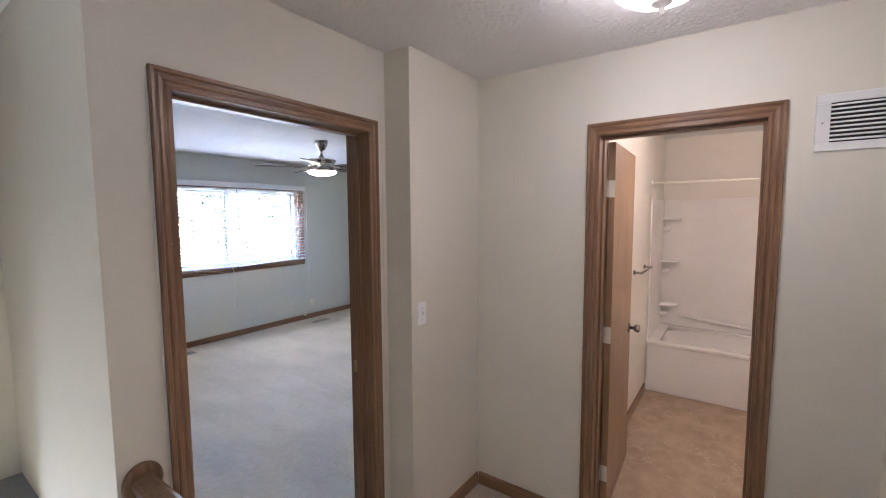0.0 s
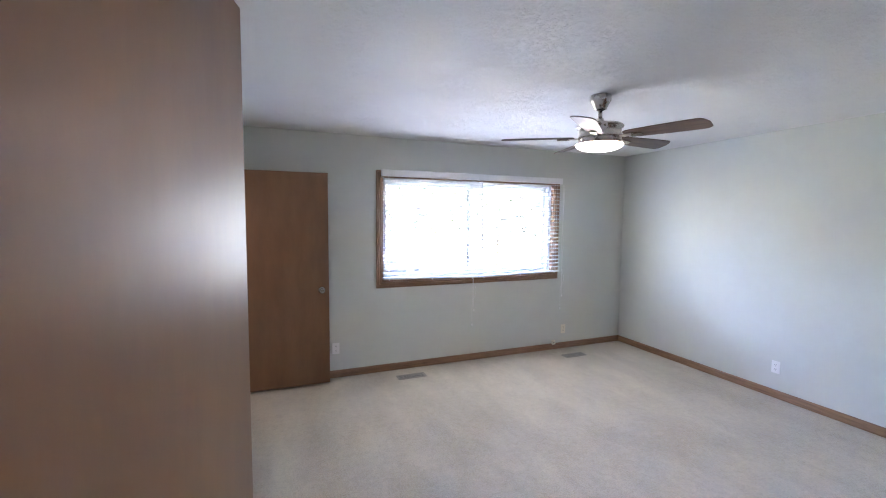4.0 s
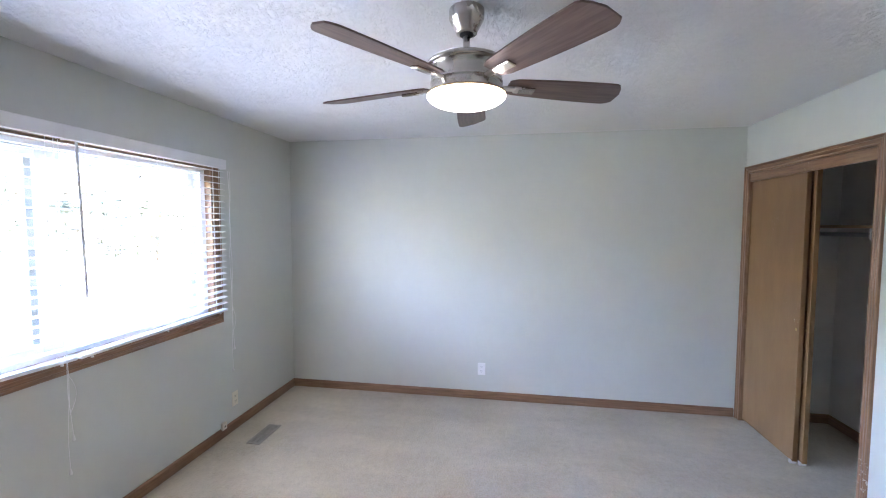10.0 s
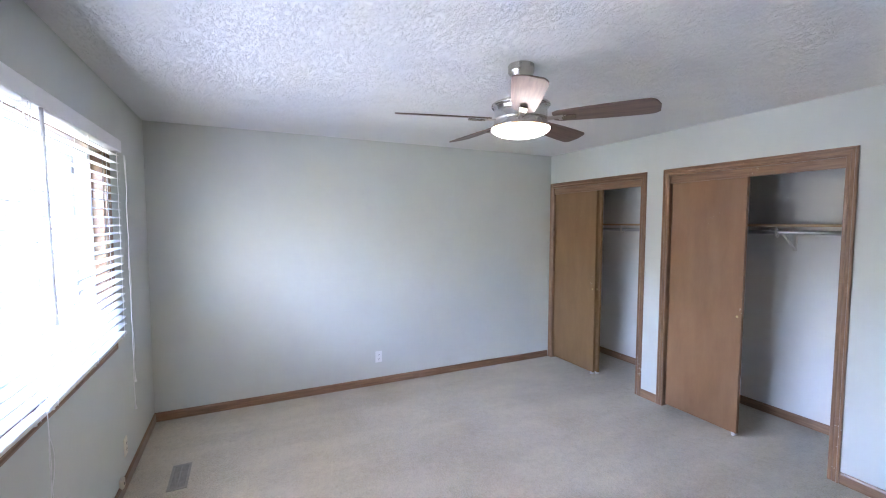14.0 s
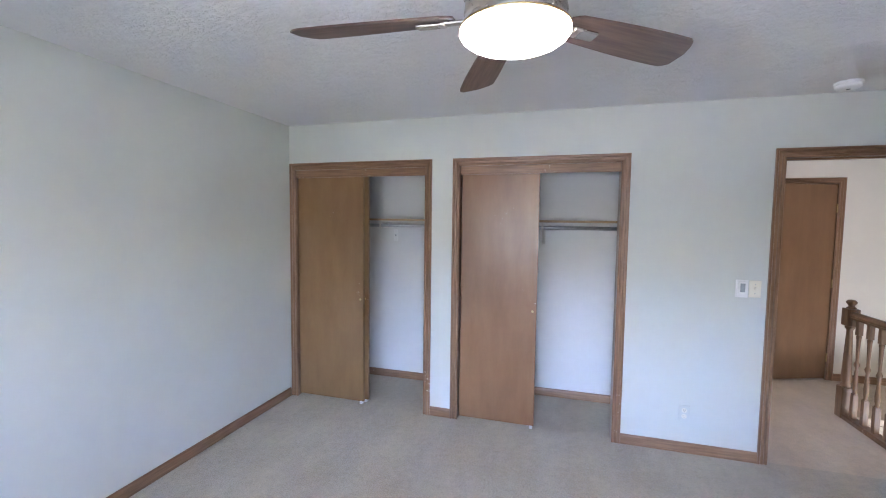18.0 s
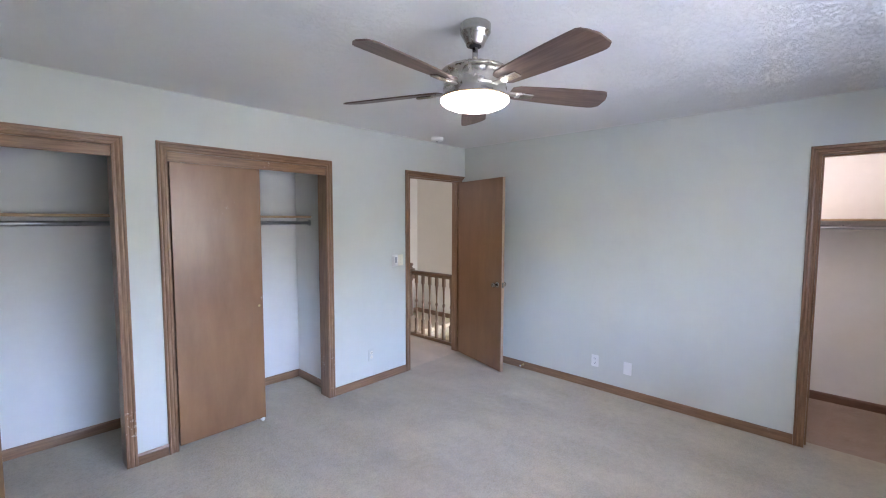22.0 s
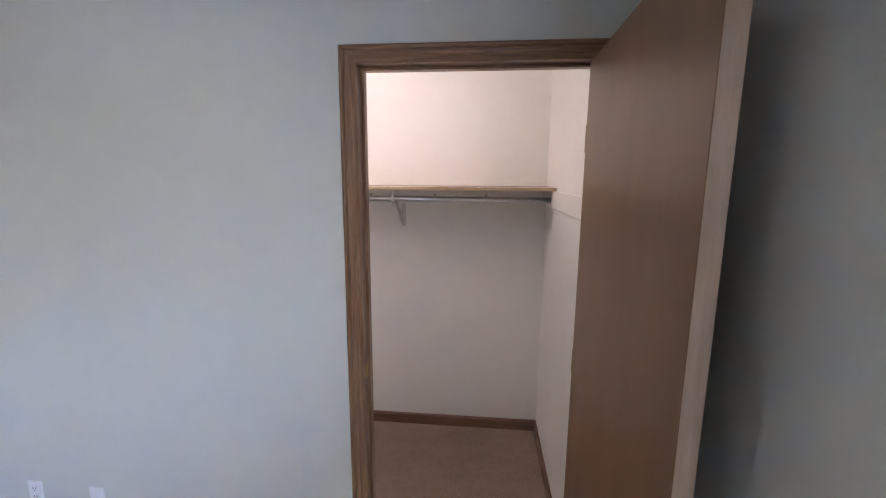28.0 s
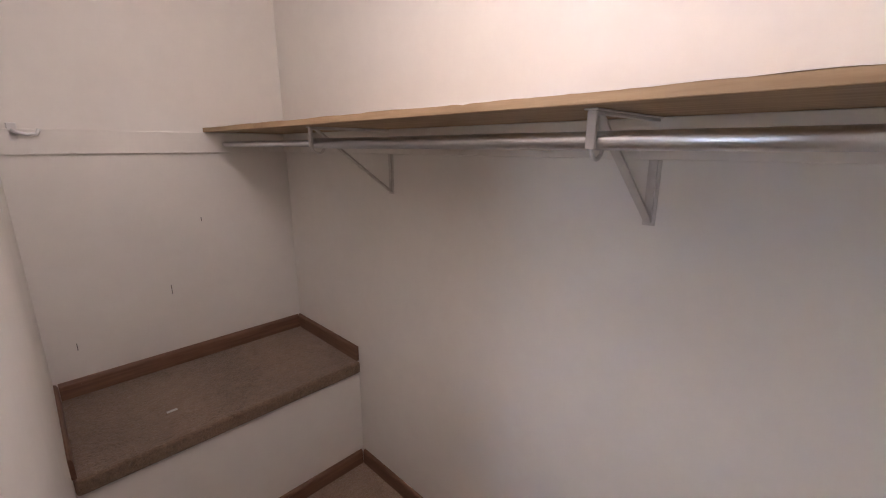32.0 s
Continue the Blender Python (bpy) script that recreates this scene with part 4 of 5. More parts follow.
register(3.665, 3.785)

ds = tagged(empty("door_bumper", (0.013, 0.86, 0.045)), "spring door stop with a white rubber tip on the baseboard", "door stop")
part("base", lathe([(0, 0), (0.011, 0), (0.009, 0.006), (0, 0.006)], 14, Matrix.Rotation(math.pi / 2, 4, "Y")), BRASS, ds)
part("spring", sweep([(0.005 + 0.05 * k / 60, 0.006 * math.cos(k * 0.9), 0.006 * math.sin(k * 0.9)) for k in range(61)], 0.0012, 5), BRASS, ds)
part("rubber_tip", lathe([(0, 0.054), (0.007, 0.055), (0.008, 0.064), (0.006, 0.068), (0, 0.068)], 14, Matrix.Rotation(math.pi / 2, 4, "Y")), WHITE, ds, "white rubber tip")

# ---- wardrobes and walk-in closet fittings ----


def bracket(x, y, z, turn, reach=0.29, drop=0.27, mat=WHITEPAINT_METAL, rod_out=0.27):
    """A shelf-and-rod bracket: upright on the wall, arm under the shelf, brace and rod hook. Local -y points out."""
    b = tagged(empty("shelf_bracket", (x, y, z)), "white enamelled steel shelf and rod bracket", "bracket", "shelf brackets")
    b.matrix_world = pose(x, y, z, 0, 0, turn)
    part("upright", add_box(box(-0.014, 0.014, -0.003, 0.0, -drop, 0.0, 0.001), -0.007, 0.007, -0.009, -0.003, -drop + 0.006, -0.004, 0.001), mat, b)
    part("arm", add_box(box(-0.012, 0.012, -reach, -0.006, -0.003, 0.0, 0.001), -0.006, 0.006, -reach + 0.004, -0.009, -0.009, -0.003, 0.001), mat, b)
    bm = box(-0.009, 0.009, -0.003, 0.003, 0.0, math.hypot(reach - 0.04, drop - 0.02), 0.001)
    bm.transform(Matrix.Translation((0, -0.010, -drop + 0.012)) @ Matrix.Rotation(math.atan2(reach - 0.04, drop - 0.02), 4, "X"))
    part("brace", bm, mat, b)
    part("hook", sweep([(0, -rod_out - 0.022 * math.cos(a) * 1.0, -0.06 + 0.022 * math.sin(a) - 0.0) for a in [math.pi * (0.9 + 1.2 * j / 10) for j in range(11)]], 0.004, 6), mat, b)
    part("hanger_tab", box(-0.008, 0.008, -rod_out - 0.028, -rod_out - 0.02, -0.065, -0.004, 0.001), mat, b)
    part("screw", lathe([(0, 0), (0.004, 0), (0.003, 0.002), (0, 0.002)], 10, Matrix.Translation((0, -0.006, -drop + 0.015)) @ Matrix.Rotation(math.pi / 2, 4, "X")), STEEL, b)
    return b


def shelf_board(x0, x1, y0, y1, z, mat, label):
    s = tagged(empty("shelf", ((x0 + x1) / 2, (y0 + y1) / 2, z)), label, "shelf", "closet shelves")
    a, b = (x1 - x0) / 2, (y1 - y0) / 2
    part("board", box(-a, a, -b, b, 0.0, 0.019, 0.0015), mat, s)
    return s


def hanging_rod(p, q, label, mat=STEEL, joint=None):
    """joint: a share of the length up to which the telescoping tube is its thinner half."""
    c = (Vector(p) + Vector(q)) / 2
    r = tagged(empty("closet_rod", c), label, "closet rod", "closet rods")
    if joint:
        mid = Vector(p).lerp(Vector(q), joint) - c
        part("inner_tube", rod(Vector(p) - c, mid + (Vector(q) - Vector(p)).normalized() * 0.03, 0.0112, 20), mat, r, "thinner telescoping half", True)
        part("tube", rod(mid, Vector(q) - c, 0.0158, 20), mat, r, "", True)
    else:
        part("tube", rod(Vector(p) - c, Vector(q) - c, 0.0158, 20), mat, r, "", True)
    for e in (Vector(p) - c, Vector(q) - c):
        n = e.normalized()
        mt = Matrix.Translation(e - n * 0.016) @ n.to_track_quat("Z", "Y").to_matrix().to_4x4()
        part("end_socket", lathe([(0.017, 0), (0.020, 0.001), (0.021, 0.012), (0.030, 0.013), (0.030, 0.0165), (0, 0.0165)], 18, mt), mat, r)
        if joint:
            k = -1 if e.y > 0 else 1
            part("socket_plate", box(e.x - 0.020, e.x + 0.020, e.y, e.y + k * 0.004, e.z - 0.004, e.z + 0.046, 0.001), mat, r, "galvanised hook plate")
    return r


for x0, x1, bx in ((1.79, 3.158, 2.43), (3.242, 4.628, 3.93)):
    shelf_board(x0, x1, -0.699, -0.395, 1.617, SHELFWOOD_X, "raw pine wardrobe shelf with a bare front edge")
    hanging_rod((x0 + 0.001, -0.43, 1.572), (x1 - 0.001, -0.43, 1.572), "galvanised steel hanging rod in the wardrobe")
    bracket(bx, -0.70, 1.616, 180, 0.29, 0.20 if bx < 3 else 0.07)
    for a, b in (((x0, -0.681, 1.545), (x1, -0.699, 1.615)),):
        c = tagged(mesh_object("shelf_cleat", box(a[0] + 0.001, b[0] - 0.001, b[1], a[1], a[2], b[2], 0.002), CLOSET), "white painted cleat under the wardrobe shelf", "cleat")

# walk-in closet
SZ = 1.606
walk_shelf = shelf_board(WB + 0.001, -0.765, WS + 0.001, WN - 0.001, SZ, SHELFWOOD, "long raw pine shelf with chipped paint along its front")
ragged = random.Random(11)
bm = bmesh.new()
ys = [WS + 0.004 + (WN - WS - 0.008) * i / 180 for i in range(181)]
lip, drop = [], 0.002
for y in ys:
    drop = min(0.0034, max(0.0006, drop + ragged.uniform(-0.0008, 0.0008))) if ragged.random() > 0.03 else ragged.uniform(0.0006, 0.006)
    lip.append([bm.verts.new((-0.7644, y, SZ + 0.0198)), bm.verts.new((-0.7644, y, SZ + 0.0198 - drop)), bm.verts.new((-0.776 - ragged.uniform(0, 0.012), y, SZ + 0.0198))])
for a, b in zip(lip, lip[1:]):
    bm.faces.new((a[0], a[1], b[1], b[0]))
    bm.faces.new((a[2], a[0], b[0], b[2]))
pt = part("chipped_paint", bm, WIC_PAINT, walk_shelf, "chipped off-white paint along the top edge")
pt.matrix_parent_inverse = Matrix.Translation((-(WB + 0.001 - 0.765) / 2, -(WS + WN) / 2, -SZ))
hanging_rod((-0.845, WS + 0.001, SZ - 0.052), (-0.845, WN - 0.001, SZ - 0.052), "long galvanised steel hanging rod", GALV, 0.315)
for y in (2.165, 3.10):
    bracket(WB, y, SZ - 0.001, 90, 0.33, 0.236, WHITEPAINT_METAL, 0.297)
tagged(mesh_object("shelf_cleat", box(WB, WB + 0.018, WS + 0.019, WN - 0.019, SZ - 0.09, SZ - 0.001, 0.002), WIC_PAINT), "off-white cleat behind the rod", "cleat")
tagged(mesh_object("shelf_cleat", box(WB + 0.001, WF - 0.001, WN - 0.018, WN, SZ - 0.09, SZ - 0.001, 0.002), WIC_PAINT), "off-white cleat running past the shelf end", "cleat")
tagged(mesh_object("shelf_cleat", box(WB + 0.001, WF - 0.001, WS, WS + 0.018, SZ - 0.09, SZ - 0.001, 0.002), WIC_PAINT), "off-white cleat on the closet's end wall", "cleat")
for y in (1.75, 2.02, 2.42, 2.895, 3.30, 3.62):
    tagged(mesh_object("cleat_screw", lathe([(0, 0), (0.0055, 0), (0.004, 0.002), (0, 0.0015)], 12, Matrix.Translation((WB + 0.0182, y, SZ - 0.038)) @ Matrix.Rotation(math.pi / 2, 4, "Y")), DARK), "dark screw head in the cleat", "screw", "cleat screws")

for x, z, hgt in ((-0.552, 0.917, 0.042), (-0.20, 0.76, 0.03), (-0.71, 1.22, 0.018)):
    tagged(mesh_object("wall_scuff", box(x - 0.0012, x + 0.0012, WS, WS + 0.0012, z - hgt / 2, z + hgt / 2), DARK), "short dark scuff on the closet's end wall", "scuff mark", "wall scuffs")

bench = tagged(empty("stair_bench", (-0.63, 1.58, 0)), "boxed bench over the stairs with a brown carpet top", "bench")
part("front_panel", box(WB + 0.632, WF + 0.628, 0.283, 0.296, 0.0, 0.50), WIC_PAINT, bench, "off-white painted front")
part("carpet_top", box(WB + 0.632, WF + 0.628, WS - 1.58 + 0.002, 0.312, 0.497, 0.556, 0.016, 3), BENCH_CARPET, bench, "brown carpet wrapped over the nose")
part("carcass", box(WB + 0.633, WF + 0.627, WS - 1.58 + 0.003, 0.282, 0.0, 0.496), WIC_PAINT, bench)
baseboard(WB + 0.014, WS, WF - 0.014, WS, 0, 1, 0.556, 0.072, DARKOAK_X)
baseboard(WB, WS, WB, 1.876, 1, 0, 0.556, 0.072, DARKOAK_Y)
baseboard(WF, WS, WF, 1.876, -1, 0, 0.556, 0.072, DARKOAK_Y)
tg = tagged(mesh_object("paper_tag", box(-0.43, -0.395, 1.690, 1.702, 0.5565, 0.5585), PAPER), "scrap of white paper tag on the carpeted bench", "paper tag")
tg = tagged(mesh_object("paper_scrap", box(-1.05, -0.99, 2.16, 2.20, 0.0005, 0.004, 0.001), PAPER), "folded scrap of white paper on the closet carpet", "paper scrap")
hg = tagged(empty("cord_end", (-0.16, WS + 0.02, 1.58)), "white plastic hook on the closet's end wall", "hook")
part("hook_body", sweep([(0.0, 0.0, 0.02), (-0.01, 0.02, 0.012), (-0.035, 0.024, 0.004), (-0.06, 0.022, 0.008), (-0.068, 0.02, 0.024)], 0.006, 8), WHITE, hg, "", True)
part("hook_plate", box(-0.014, 0.014, -0.019, -0.002, -0.02, 0.045, 0.003), WHITE, hg)

cl = tagged(empty("closet_lamp", (-0.33, 2.86, H)), "white porcelain lampholder with a lit bulb", "ceiling lamp")
part("holder", lathe([(0, 0), (0.058, 0), (0.058, -0.015), (0.036, -0.035), (0.028, -0.055), (0, -0.055)], 28), WHITE, cl, "", True)
part("bulb", lathe([(0.012, -0.055), (0.015, -0.07), (0.028, -0.095), (0.031, -0.112), (0.025, -0.133), (0.012, -0.143), (0, -0.145)], 24), BULB, cl, "lit bulb", True)

# ---- hall ----
hl = tagged(empty("hall_lamp", (0.98, -1.33, H)), "flush frosted glass dome lamp with a bronze finial", "ceiling lamp")
part("pan", lathe([(0, 0), (0.165, 0), (0.168, -0.012), (0.160, -0.024), (0, -0.024)], 40), NICKEL, hl, "", True)
part("dome", lathe([(0.160, -0.022), (0.155, -0.05), (0.135, -0.08), (0.10, -0.103), (0.05, -0.116), (0, -0.12)], 40), HALLGLASS, hl, "lit frosted glass", True)
part("finial", lathe([(0, -0.116), (0.028, -0.118), (0.03, -0.126), (0.014, -0.134), (0.008, -0.142), (0.011, -0.150), (0.006, -0.158), (0, -0.16)], 20), VENTPAINT, hl, "dark bronze finial", True)

gr = tagged(empty("return_grille", (1.637, -1.90, 2.008)), "white louvred return air grille high on the wall", "air grille")
gr.matrix_world = on_wall(1.637, -1.90, 2.008, -90)
f = box(-0.125, 0.125, -0.008, 0, 0.073, 0.105, 0.002)
for b in ((-0.125, 0.125, -0.008, 0, -0.105, -0.073, 0.002), (-0.125, -0.082, -0.008, 0, -0.073, 0.073, 0.002), (0.082, 0.125, -0.008, 0, -0.073, 0.073, 0.002)):
    add_box(f, *b)
part("frame", f, WHITE, gr)
# dark sheet behind the louvres stands for shade in the duct
part("duct", box(-0.082, 0.082, -0.002, -0.0005, -0.073, 0.073), DARK, gr, "dark sheet for the shade in the duct")
for i in range(9):
    bm = box(-0.082, 0.082, -0.006, 0.006, -0.0008, 0.0008)
    bm.transform(Matrix.Translation((0, -0.008, -0.064 + 0.016 * i)) @ Matrix.Rotation(radians(38), 4, "X"))
    part("louvre", bm, WHITE, gr)
for z in (-0.09, 0.09):
    part("screw", lathe([(0, 0), (0.004, 0), (0.004, 0.001), (0, 0.001)], 10, Matrix.Translation((-0.105, -0.0081, 0)) @ Matrix.Rotation(math.pi / 2, 4, "X")), STEEL, gr)
    break

rail = tagged(empty("balustrade", (-0.07, -0.58, 0)), "turned oak balustrade beside the stairs", "railing")
NEWEL = [(0.030, 0.26), (0.036, 0.27), (0.036, 0.285), (0.028, 0.30), (0.032, 0.32), (0.034, 0.36), (0.026, 0.60), (0.021, 0.74), (0.024, 0.755), (0.033, 0.765), (0.033, 0.78), (0.024, 0.79)]
nw = part("newel_post", box(-0.043, 0.043, -0.493, -0.407, 0.0, 0.265, 0.004), RAILWOOD, rail)
part("turned_shaft", lathe(NEWEL, 24, Matrix.Translation((0, -0.45, 0))), RAILWOOD, nw, "", True)
part("top_block", box(-0.043, 0.043, -0.493, -0.407, 0.785, 0.93, 0.004), RAILWOOD, nw)
part("finial", lathe([(0.0, 0.93), (0.03, 0.93), (0.034, 0.938), (0.02, 0.95), (0.024, 0.962), (0.036, 0.978), (0.036, 0.99), (0.024, 1.003), (0.0, 1.008)], 24, Matrix.Translation((0, -0.45, 0))), RAILWOOD, nw, "", True)
BAL = [(0.010, 0.24), (0.019, 0.25), (0.012, 0.262), (0.016, 0.29), (0.018, 0.33), (0.0125, 0.40), (0.010, 0.46), (0.015, 0.475), (0.020, 0.49), (0.015, 0.505), (0.010, 0.52), (0.0115, 0.60), (0.015, 0.70), (0.018, 0.725), (0.011, 0.735)]
for i in range(6):
    y = -0.332 + 0.128 * i
    b = part("baluster", box(-0.018, 0.018, y - 0.018, y + 0.018, 0.04, 0.245, 0.002), RAILWOOD, rail)
    part("turning", lathe(BAL, 16, Matrix.Translation((0, y, 0))), RAILWOOD, b, "", True)
    part("baluster_top", box(-0.018, 0.018, y - 0.018, y + 0.018, 0.733, 0.85, 0.002), RAILWOOD, b)
part("shoe_rail", box(-0.04, 0.04, -0.407, 0.446, 0.0, 0.04, 0.006), RAILWOOD, rail)
hr = bmesh.new()
prof = [(-0.022, 0.848), (-0.024, 0.862), (-0.031, 0.870), (-0.031, 0.888), (-0.024, 0.902), (-0.010, 0.909), (0.010, 0.909), (0.024, 0.902), (0.031, 0.888), (0.031, 0.870), (0.024, 0.862), (0.022, 0.848)]
a = [hr.verts.new((x, -0.407, z)) for x, z in prof]
b = [hr.verts.new((x, 0.437, z)) for x, z in prof]
for i in range(len(prof)):
    hr.faces.new((a[i], a[(i + 1) % len(prof)], b[(i + 1) % len(prof)], b[i]))
hr.faces.new(a)
hr.faces.new(b[::-1])
part("handrail", hr, RAILWOOD, rail)
part("rosette", lathe([(0, 0), (0.062, 0), (0.064, 0.006), (0.056, 0.012), (0, 0.012)], 28, Matrix.Translation((0, 0.448, 0.88)) @ Matrix.Rotation(math.pi / 2, 4, "X") @ Matrix.Diagonal((0.85, 1.0, 1, 1))), RAILWOOD, rail, "round oak wall rosette", True)

for i in range(6):
    tagged(mesh_object("linen_shelf", box(-0.559, 0.459, -2.699, -2.30, 0.30 + 0.33 * i, 0.318 + 0.33 * i, 0.001), SHELFWOOD_X), "plain linen cupboard shelf", "shelf", "linen shelves")

# ---- bathroom ----
tub = tagged(empty("bathtub", (4.10, -1.69, 0)), "white acrylic bathtub with a moulded surround", "bathtub")
ap = box(-0.375, -0.345, -0.80, 0.80, 0.0, 0.46, 0.012, 3)
part("apron", ap, ACRYLIC, tub)
rim = box(-0.385, -0.30, -0.80, 0.80, 0.44, 0.48, 0.015, 3)
for b in ((0.31, 0.385, -0.80, 0.80, 0.44, 0.48, 0.015, 3), (-0.30, 0.31, 0.70, 0.80, 0.44, 0.479, 0.012, 2), (-0.30, 0.31, -0.80, -0.70, 0.44, 0.479, 0.012, 2)):
    add_box(rim, *b)
part("rim", rim, ACRYLIC, tub)
bas = bmesh.new()
pr = [(0.31, 0.71, 0.45), (0.28, 0.66, 0.20), (0.22, 0.58, 0.10), (0.0, 0.0, 0.09)]
rings = []
for hx, hy, z in pr[:3]:
    rings.append([bas.verts.new((hx * (abs(math.cos(t)) ** 0.4) * (1 if math.cos(t) > 0 else -1), hy * (abs(math.sin(t)) ** 0.4) * (1 if math.sin(t) > 0 else -1), z)) for t in [2 * math.pi * k / 32 for k in range(32)]])
for a, b in zip(rings, rings[1:]):
    for k in range(32):
        bas.faces.new((a[k], a[(k + 1) % 32], b[(k + 1) % 32], b[k]))
bas.faces.new(rings[-1])
part("basin", bas, ACRYLIC, tub, "", True)
sur = tagged(empty("tub_surround", (4.10, -1.69, 0.48)), "white moulded three-wall tub surround with corner shelves", "tub surround")
part("back_panel", box(0.370, 0.398, -0.80, 0.80, 0.0, 1.33, 0.004), ACRYLIC, sur)
part("side_panel", box(-0.385, 0.370, 0.785, 0.803, 0.0, 1.33, 0.004), ACRYLIC, sur)
part("side_panel", box(-0.385, 0.370, -0.803, -0.785, 0.0, 1.33, 0.004), ACRYLIC, sur)
for z in (0.22, 0.68, 1.12):
    part("corner_shelf", lathe([(0.0, 0.0), (0.15, 0.0), (0.155, 0.008), (0.15, 0.016), (0, 0.016)], 40, Matrix.Translation((0.365, 0.78, z)) @ Matrix.Diagonal((1, 1, 1, 1))), ACRYLIC, sur, "", True)
    part("soap_ledge", lathe([(0.0, 0.0), (0.045, 0.0), (0.07, 0.05), (0, 0.05)], 24, Matrix.Translation((0.365, 0.78, z - 0.13))), ACRYLIC, sur, "", True)
part("moulded_rail", sweep([(0.362, 0.62 - 0.9 * k / 12, 0.12 - 0.07 * math.sin(math.pi * k / 24)) for k in range(13)], 0.018, 8), ACRYLIC, sur, "", True)
cr = tagged(empty("curtain_rod", (3.72, -1.69, 1.94)), "ivory shower curtain rod over the tub", "curtain rod")
part("tube", rod((0, -0.80, 0), (0, 0.80, 0), 0.0105, 14), IVORY, cr, "", True)
for s in (-1, 1):
    part("flange", lathe([(0, 0), (0.03, 0), (0.03, 0.006), (0.015, 0.02), (0, 0.02)], 18, Matrix.Translation((0, s * 0.803, 0)) @ Matrix.Rotation(s * math.pi / 2, 4, "X")), WHITE, cr)
tb = tagged(empty("towel_bar", (3.28, -0.885, 1.20)), "chrome towel bar on the bathroom wall", "towel bar")
part("bar", rod((-0.22, -0.06, 0), (0.22, -0.06, 0), 0.008, 12), CHROME, tb, "", True)
for s in (-0.22, 0.22):
    part("post", add_box(box(s - 0.02, s + 0.02, -0.008, 0, -0.02, 0.02, 0.003), s - 0.008, s + 0.008, -0.068, -0.008, -0.010, 0.010, 0.003), CHROME, tb)

# ---- outside ----
GRASS = plain("mown_grass", (0.19, 0.195, 0.11), 0.9, 0, 0.3, 0.6, 30, 0.5, 0.03)
ROAD = plain("grey_asphalt", (0.06, 0.06, 0.06), 0.85, 0, 0.15, 0.5, 40, 0.4, 0.01)
CONCRETE = plain("pale_concrete_drive", (0.50, 0.48, 0.44), 0.8, 0, 0.1, 0.7, 40, 0.3, 0.01)
LEAF = plain("summer_leaves", (0.11, 0.126, 0.085), 0.7, 0, 0.4, 1.5, 30, 0.3)
BARK = plain("grey_bark", (0.16, 0.13, 0.10), 0.9, 0, 0.25, 8, 40, 0.6, 0.01)
SIDING = plain("white_lap_siding_paint", (0.52, 0.52, 0.51), 0.55, 0, 0.05, 2, 120, 0.06)
ROOFING = plain("grey_shingle", (0.16, 0.155, 0.15), 0.9, 0, 0.2, 3, 40, 0.5, 0.01)
GZ = -2.7
tagged(mesh_object("ground", box(-400, 400, -400, 700, GZ - 0.5, GZ), GRASS), "mown grass reaching to the horizon", "ground", "", "structure")
tagged(mesh_object("road", box(-200, 200, 24, 31, GZ + 0.001, GZ + 0.03), ROAD), "grey asphalt street beyond the lawn", "road", "", "structure")
tagged(mesh_object("driveway", box(3.2, 9.5, 6.6, 24, GZ + 0.001, GZ + 0.04), CONCRETE), "pale concrete driveway", "driveway", "", "structure")

# unseen roof added to block steep sky and sun on the wing
roof = bmesh.new()
vs = [roof.verts.new(p) for p in ((-6, -5.0, H + 0.21), (5.35, -5.0, H + 0.21), (5.35, 4.82, H + 0.21), (-6, 4.82, H + 0.21), (-6, -0.2, 4.25), (5.35, -0.2, 4.25))]
for f in ((0, 1, 2, 3), (0, 4, 5, 1), (3, 2, 5, 4), (0, 3, 4), (1, 5, 2)):
    roof.faces.new([vs[i] for i in f])
tagged(mesh_object("shading_roof", roof, ROOFING), "unseen grey shingle roof added to shade window and wing", "roof", "", "structure")
wing = tagged(empty("house_wing", (8.4, 5.3, GZ)), "white lap-sided wing of the house", "house")
part("wall_core", box(-2.3, 2.4, -1.05, 1.05, 0, 5.3), SIDING, wing)
bm = box(0, 0.016, -1.07, 1.07, 0.0, 0.19, 0.0)
for v in bm.verts:
    if v.co.z > 0.1:
        v.co.x += 0.010 if v.co.x < 0.008 else 0.0
lap = bpy.data.meshes.new("siding_board")
bmesh.ops.recalc_face_normals(bm, faces=bm.faces)
bm.to_mesh(lap)
bm.free()
lap.materials.append(SIDING)
for i in range(28):
    o = new("siding_board", lap)
    o.parent = wing
    o.location = (-2.322, 0, 0.185 * i)
rf = bmesh.new()
vs = [rf.verts.new(p) for p in ((-2.8, -1.5, 5.25), (2.9, -1.5, 5.25), (2.9, 1.5, 5.25), (-2.8, 1.5, 5.25), (-2.8, 0, 6.3), (2.9, 0, 6.3))]
for f in ((0, 1, 2, 3), (0, 4, 5, 1), (3, 2, 5, 4), (0, 3, 4), (1, 5, 2)):
    rf.faces.new([vs[i] for i in f])
part("roof", rf, ROOFING, wing)


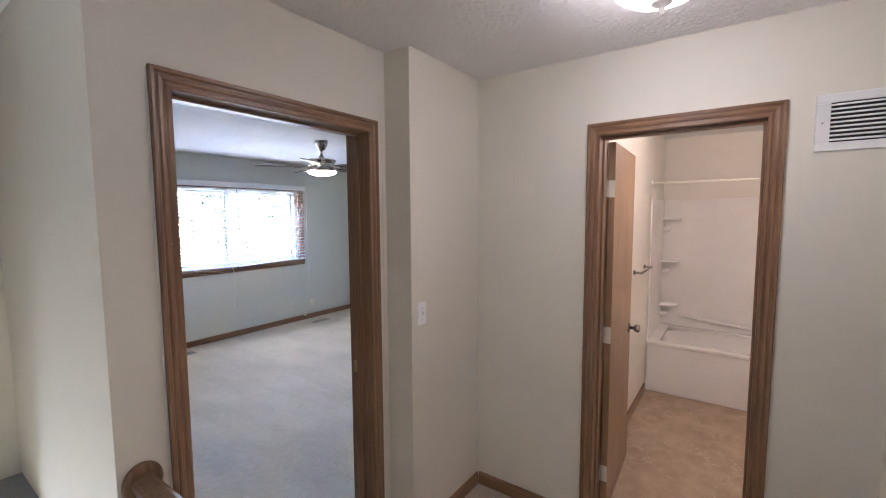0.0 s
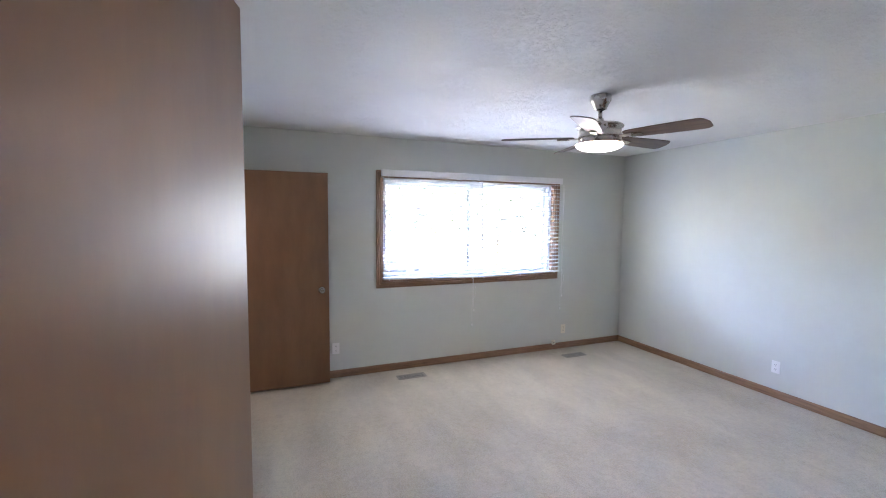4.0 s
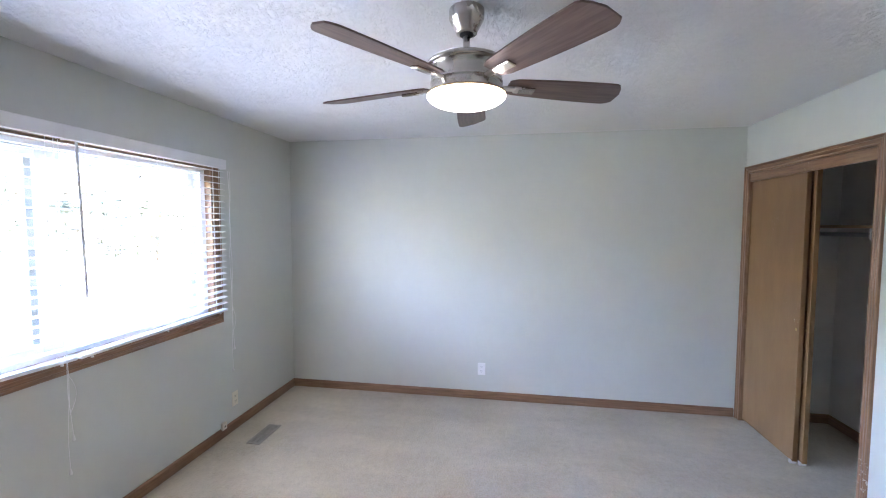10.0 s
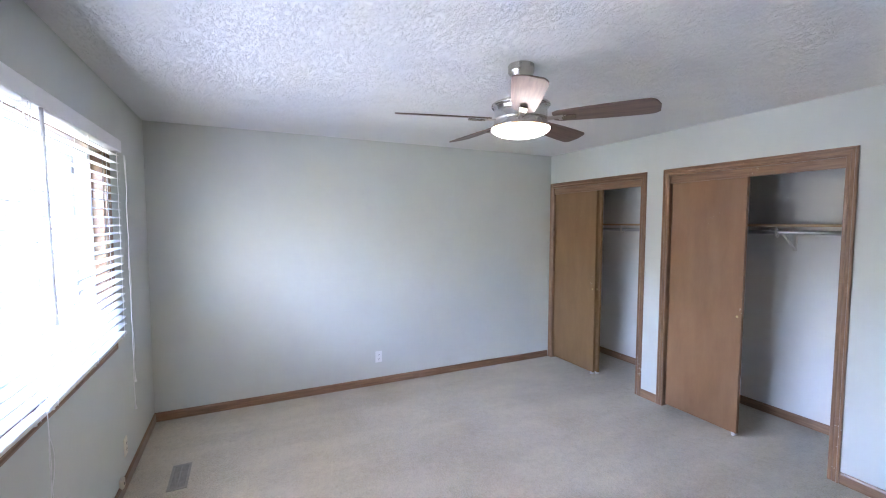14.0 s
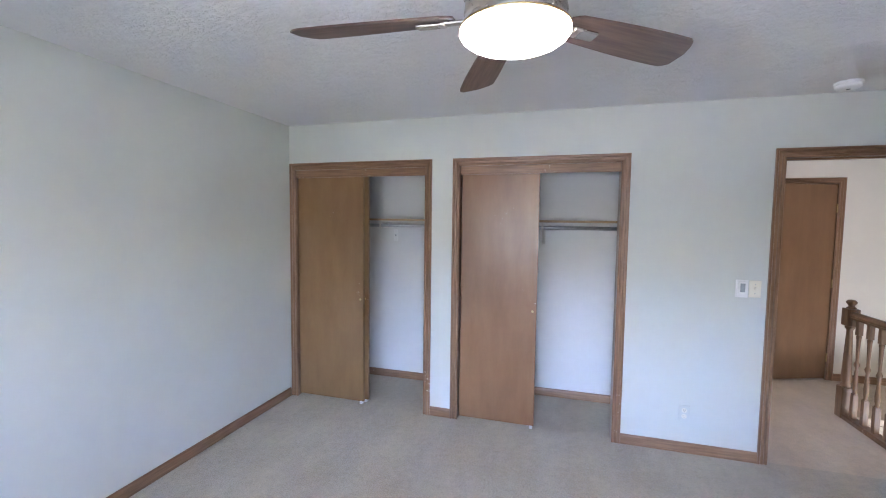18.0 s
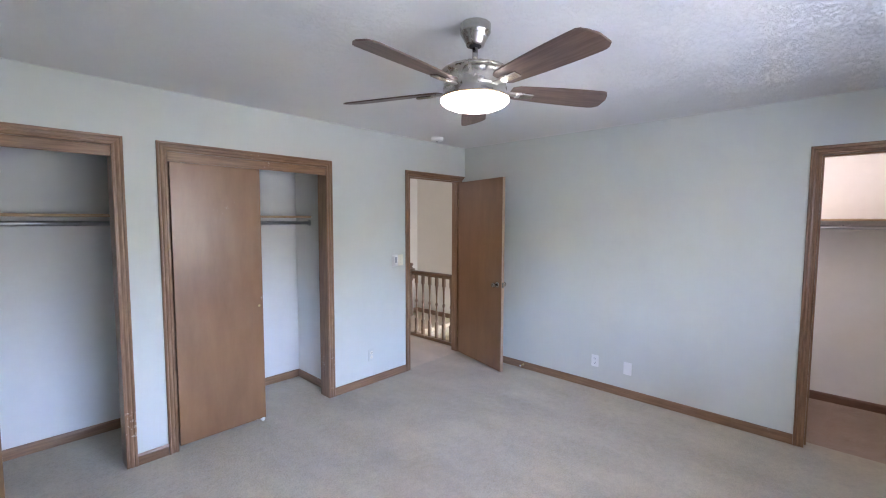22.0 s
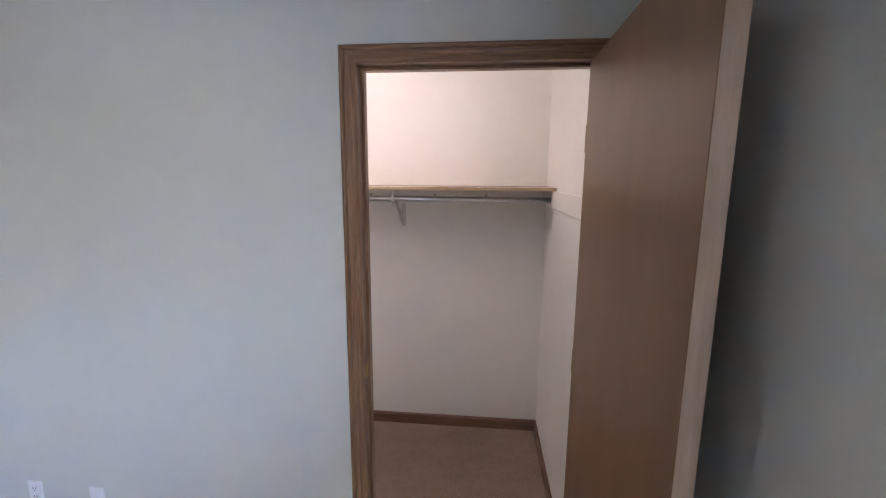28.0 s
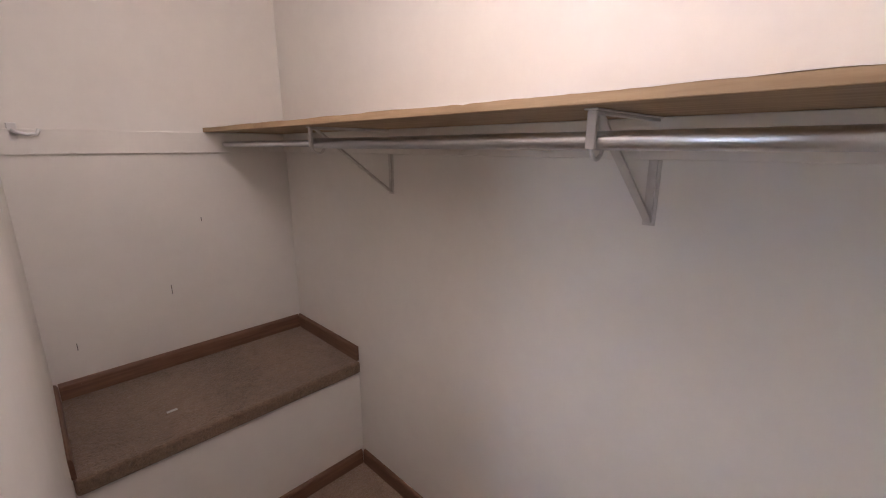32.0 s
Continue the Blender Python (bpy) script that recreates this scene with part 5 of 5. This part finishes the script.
def car(x, y, turn, colour, label):
    c = tagged(empty("parked_car", (x, y, GZ + 0.03)), label, "car", "parked cars")
    c.matrix_world = pose(x, y, GZ + 0.03, 0, 0, turn)
    bpy.context.view_layer.update()
    pr = [(-2.2, 0.35), (-2.25, 0.6), (-2.15, 0.85), (-1.5, 0.95), (-0.9, 1.35), (0.5, 1.42), (1.15, 1.0), (2.0, 0.85), (2.2, 0.6), (2.15, 0.32)]
    bm = bmesh.new()
    a = [bm.verts.new((px, -0.86 if pz < 1 else -0.66, pz)) for px, pz in pr]
    b = [bm.verts.new((px, 0.86 if pz < 1 else 0.66, pz)) for px, pz in pr]
    for i in range(len(pr)):
        bm.faces.new((a[i], a[(i + 1) % len(pr)], b[(i + 1) % len(pr)], b[i]))
    bm.faces.new(a)
    bm.faces.new(b[::-1])
    bmesh.ops.bevel(bm, geom=list(bm.edges), offset=0.05, segments=2, affect="EDGES")
    part("body", bm, colour, c, "", True)
    part("side_window", box(-0.95, 0.65, -0.80, -0.79, 1.0, 1.28, 0.002), DARK, c, "dark side glass")
    for wx in (-1.35, 1.4):
        for s in (-0.8, 0.8):
            w = part("wheel", lathe([(0, -0.1), (0.24, -0.1), (0.32, -0.08), (0.32, 0.08), (0.24, 0.1), (0, 0.1)], 24, Matrix.Translation((wx, s, 0.32)) @ Matrix.Rotation(math.pi / 2, 4, "X")), DARK, c)
            part("rim", lathe([(0, -0.11), (0.2, -0.105), (0.2, 0.105), (0, 0.11)], 16, Matrix.Translation((wx, s, 0.32)) @ Matrix.Rotation(math.pi / 2, 4, "X")), STEEL, w)


car(15.5, 29.6, 0, plain("silver_car_paint", (0.35, 0.36, 0.38), 0.3, 0.6, 0.03), "silver car parked along the street")
car(8.0, 29.6, 0, plain("dark_car_paint", (0.06, 0.065, 0.08), 0.3, 0.3, 0.03), "dark car parked along the street")
leaf_rng = random.Random(7)


def tree(x, y, h, spread):
    t = tagged(empty("tree", (x, y, GZ)), "broad leafy tree outside the window", "tree", "street trees")
    tr = lathe([(0.26, 0), (0.2, 0.6), (0.15, h * 0.35), (0.05, h * 0.8)], 10)
    for k in range(6):
        an = k * 1.05 + x
        add_rod(tr, (0, 0, h * (0.3 + 0.06 * k)), (spread * 0.6 * math.cos(an), spread * 0.6 * math.sin(an), h * (0.5 + 0.07 * k)), 0.05, 6)
    part("trunk", tr, BARK, t)
    verts, faces = [], []
    for k in range(2600):
        th, ph, rr = leaf_rng.uniform(0, 6.283), leaf_rng.uniform(-1, 1), leaf_rng.uniform(0.35, 1) ** 0.5
        lump = 0.75 + 0.3 * math.sin(3 * th + x) * math.sin(4 * ph + y)
        cx, cy, cz = spread * rr * lump * math.cos(th) * math.sqrt(1 - ph * ph), spread * rr * lump * math.sin(th) * math.sqrt(1 - ph * ph), h * 0.62 + h * 0.36 * rr * lump * ph
        s = leaf_rng.uniform(0.1, 0.24)
        u = Vector((leaf_rng.uniform(-1, 1), leaf_rng.uniform(-1, 1), leaf_rng.uniform(-1, 1))).normalized()
        v = u.orthogonal().normalized()
        i = len(verts)
        for p in (u * s, v * s * 0.6, -u * s, -v * s * 0.6):
            verts.append((cx + p.x, cy + p.y, cz + p.z))
        faces.append((i, i + 1, i + 2, i + 3))
    me = bpy.data.meshes.new("crown")
    me.from_pydata(verts, [], faces)
    me.materials.append(LEAF)
    o = new("crown", me)
    o.parent = t
    o["kind"] = "stuff"


# nearer trees are added to hold back low daylight and dim the window view
for x, y, h, s in ((1.5, 23, 8.5, 4.6), (-5.5, 21, 8.5, 4.4), (6, 26, 9, 4.8), (-12, 19, 9, 4.6), (-1.5, 33, 10, 5), (12, 15.5, 8.5, 4), (16.5, 17, 9.5, 4.6), (9.5, 21, 9, 4.2), (21, 13, 9, 4.4), (14, 24, 10, 5), (6, 40, 9, 4.5), (16, 42, 11, 5), (27, 40, 9, 4.5), (-6, 43, 10, 5), (38, 44, 11, 5.5), (20, 60, 14, 7), (2, 62, 14, 7), (48, 60, 14, 7)):
    tree(x, y, h, s)
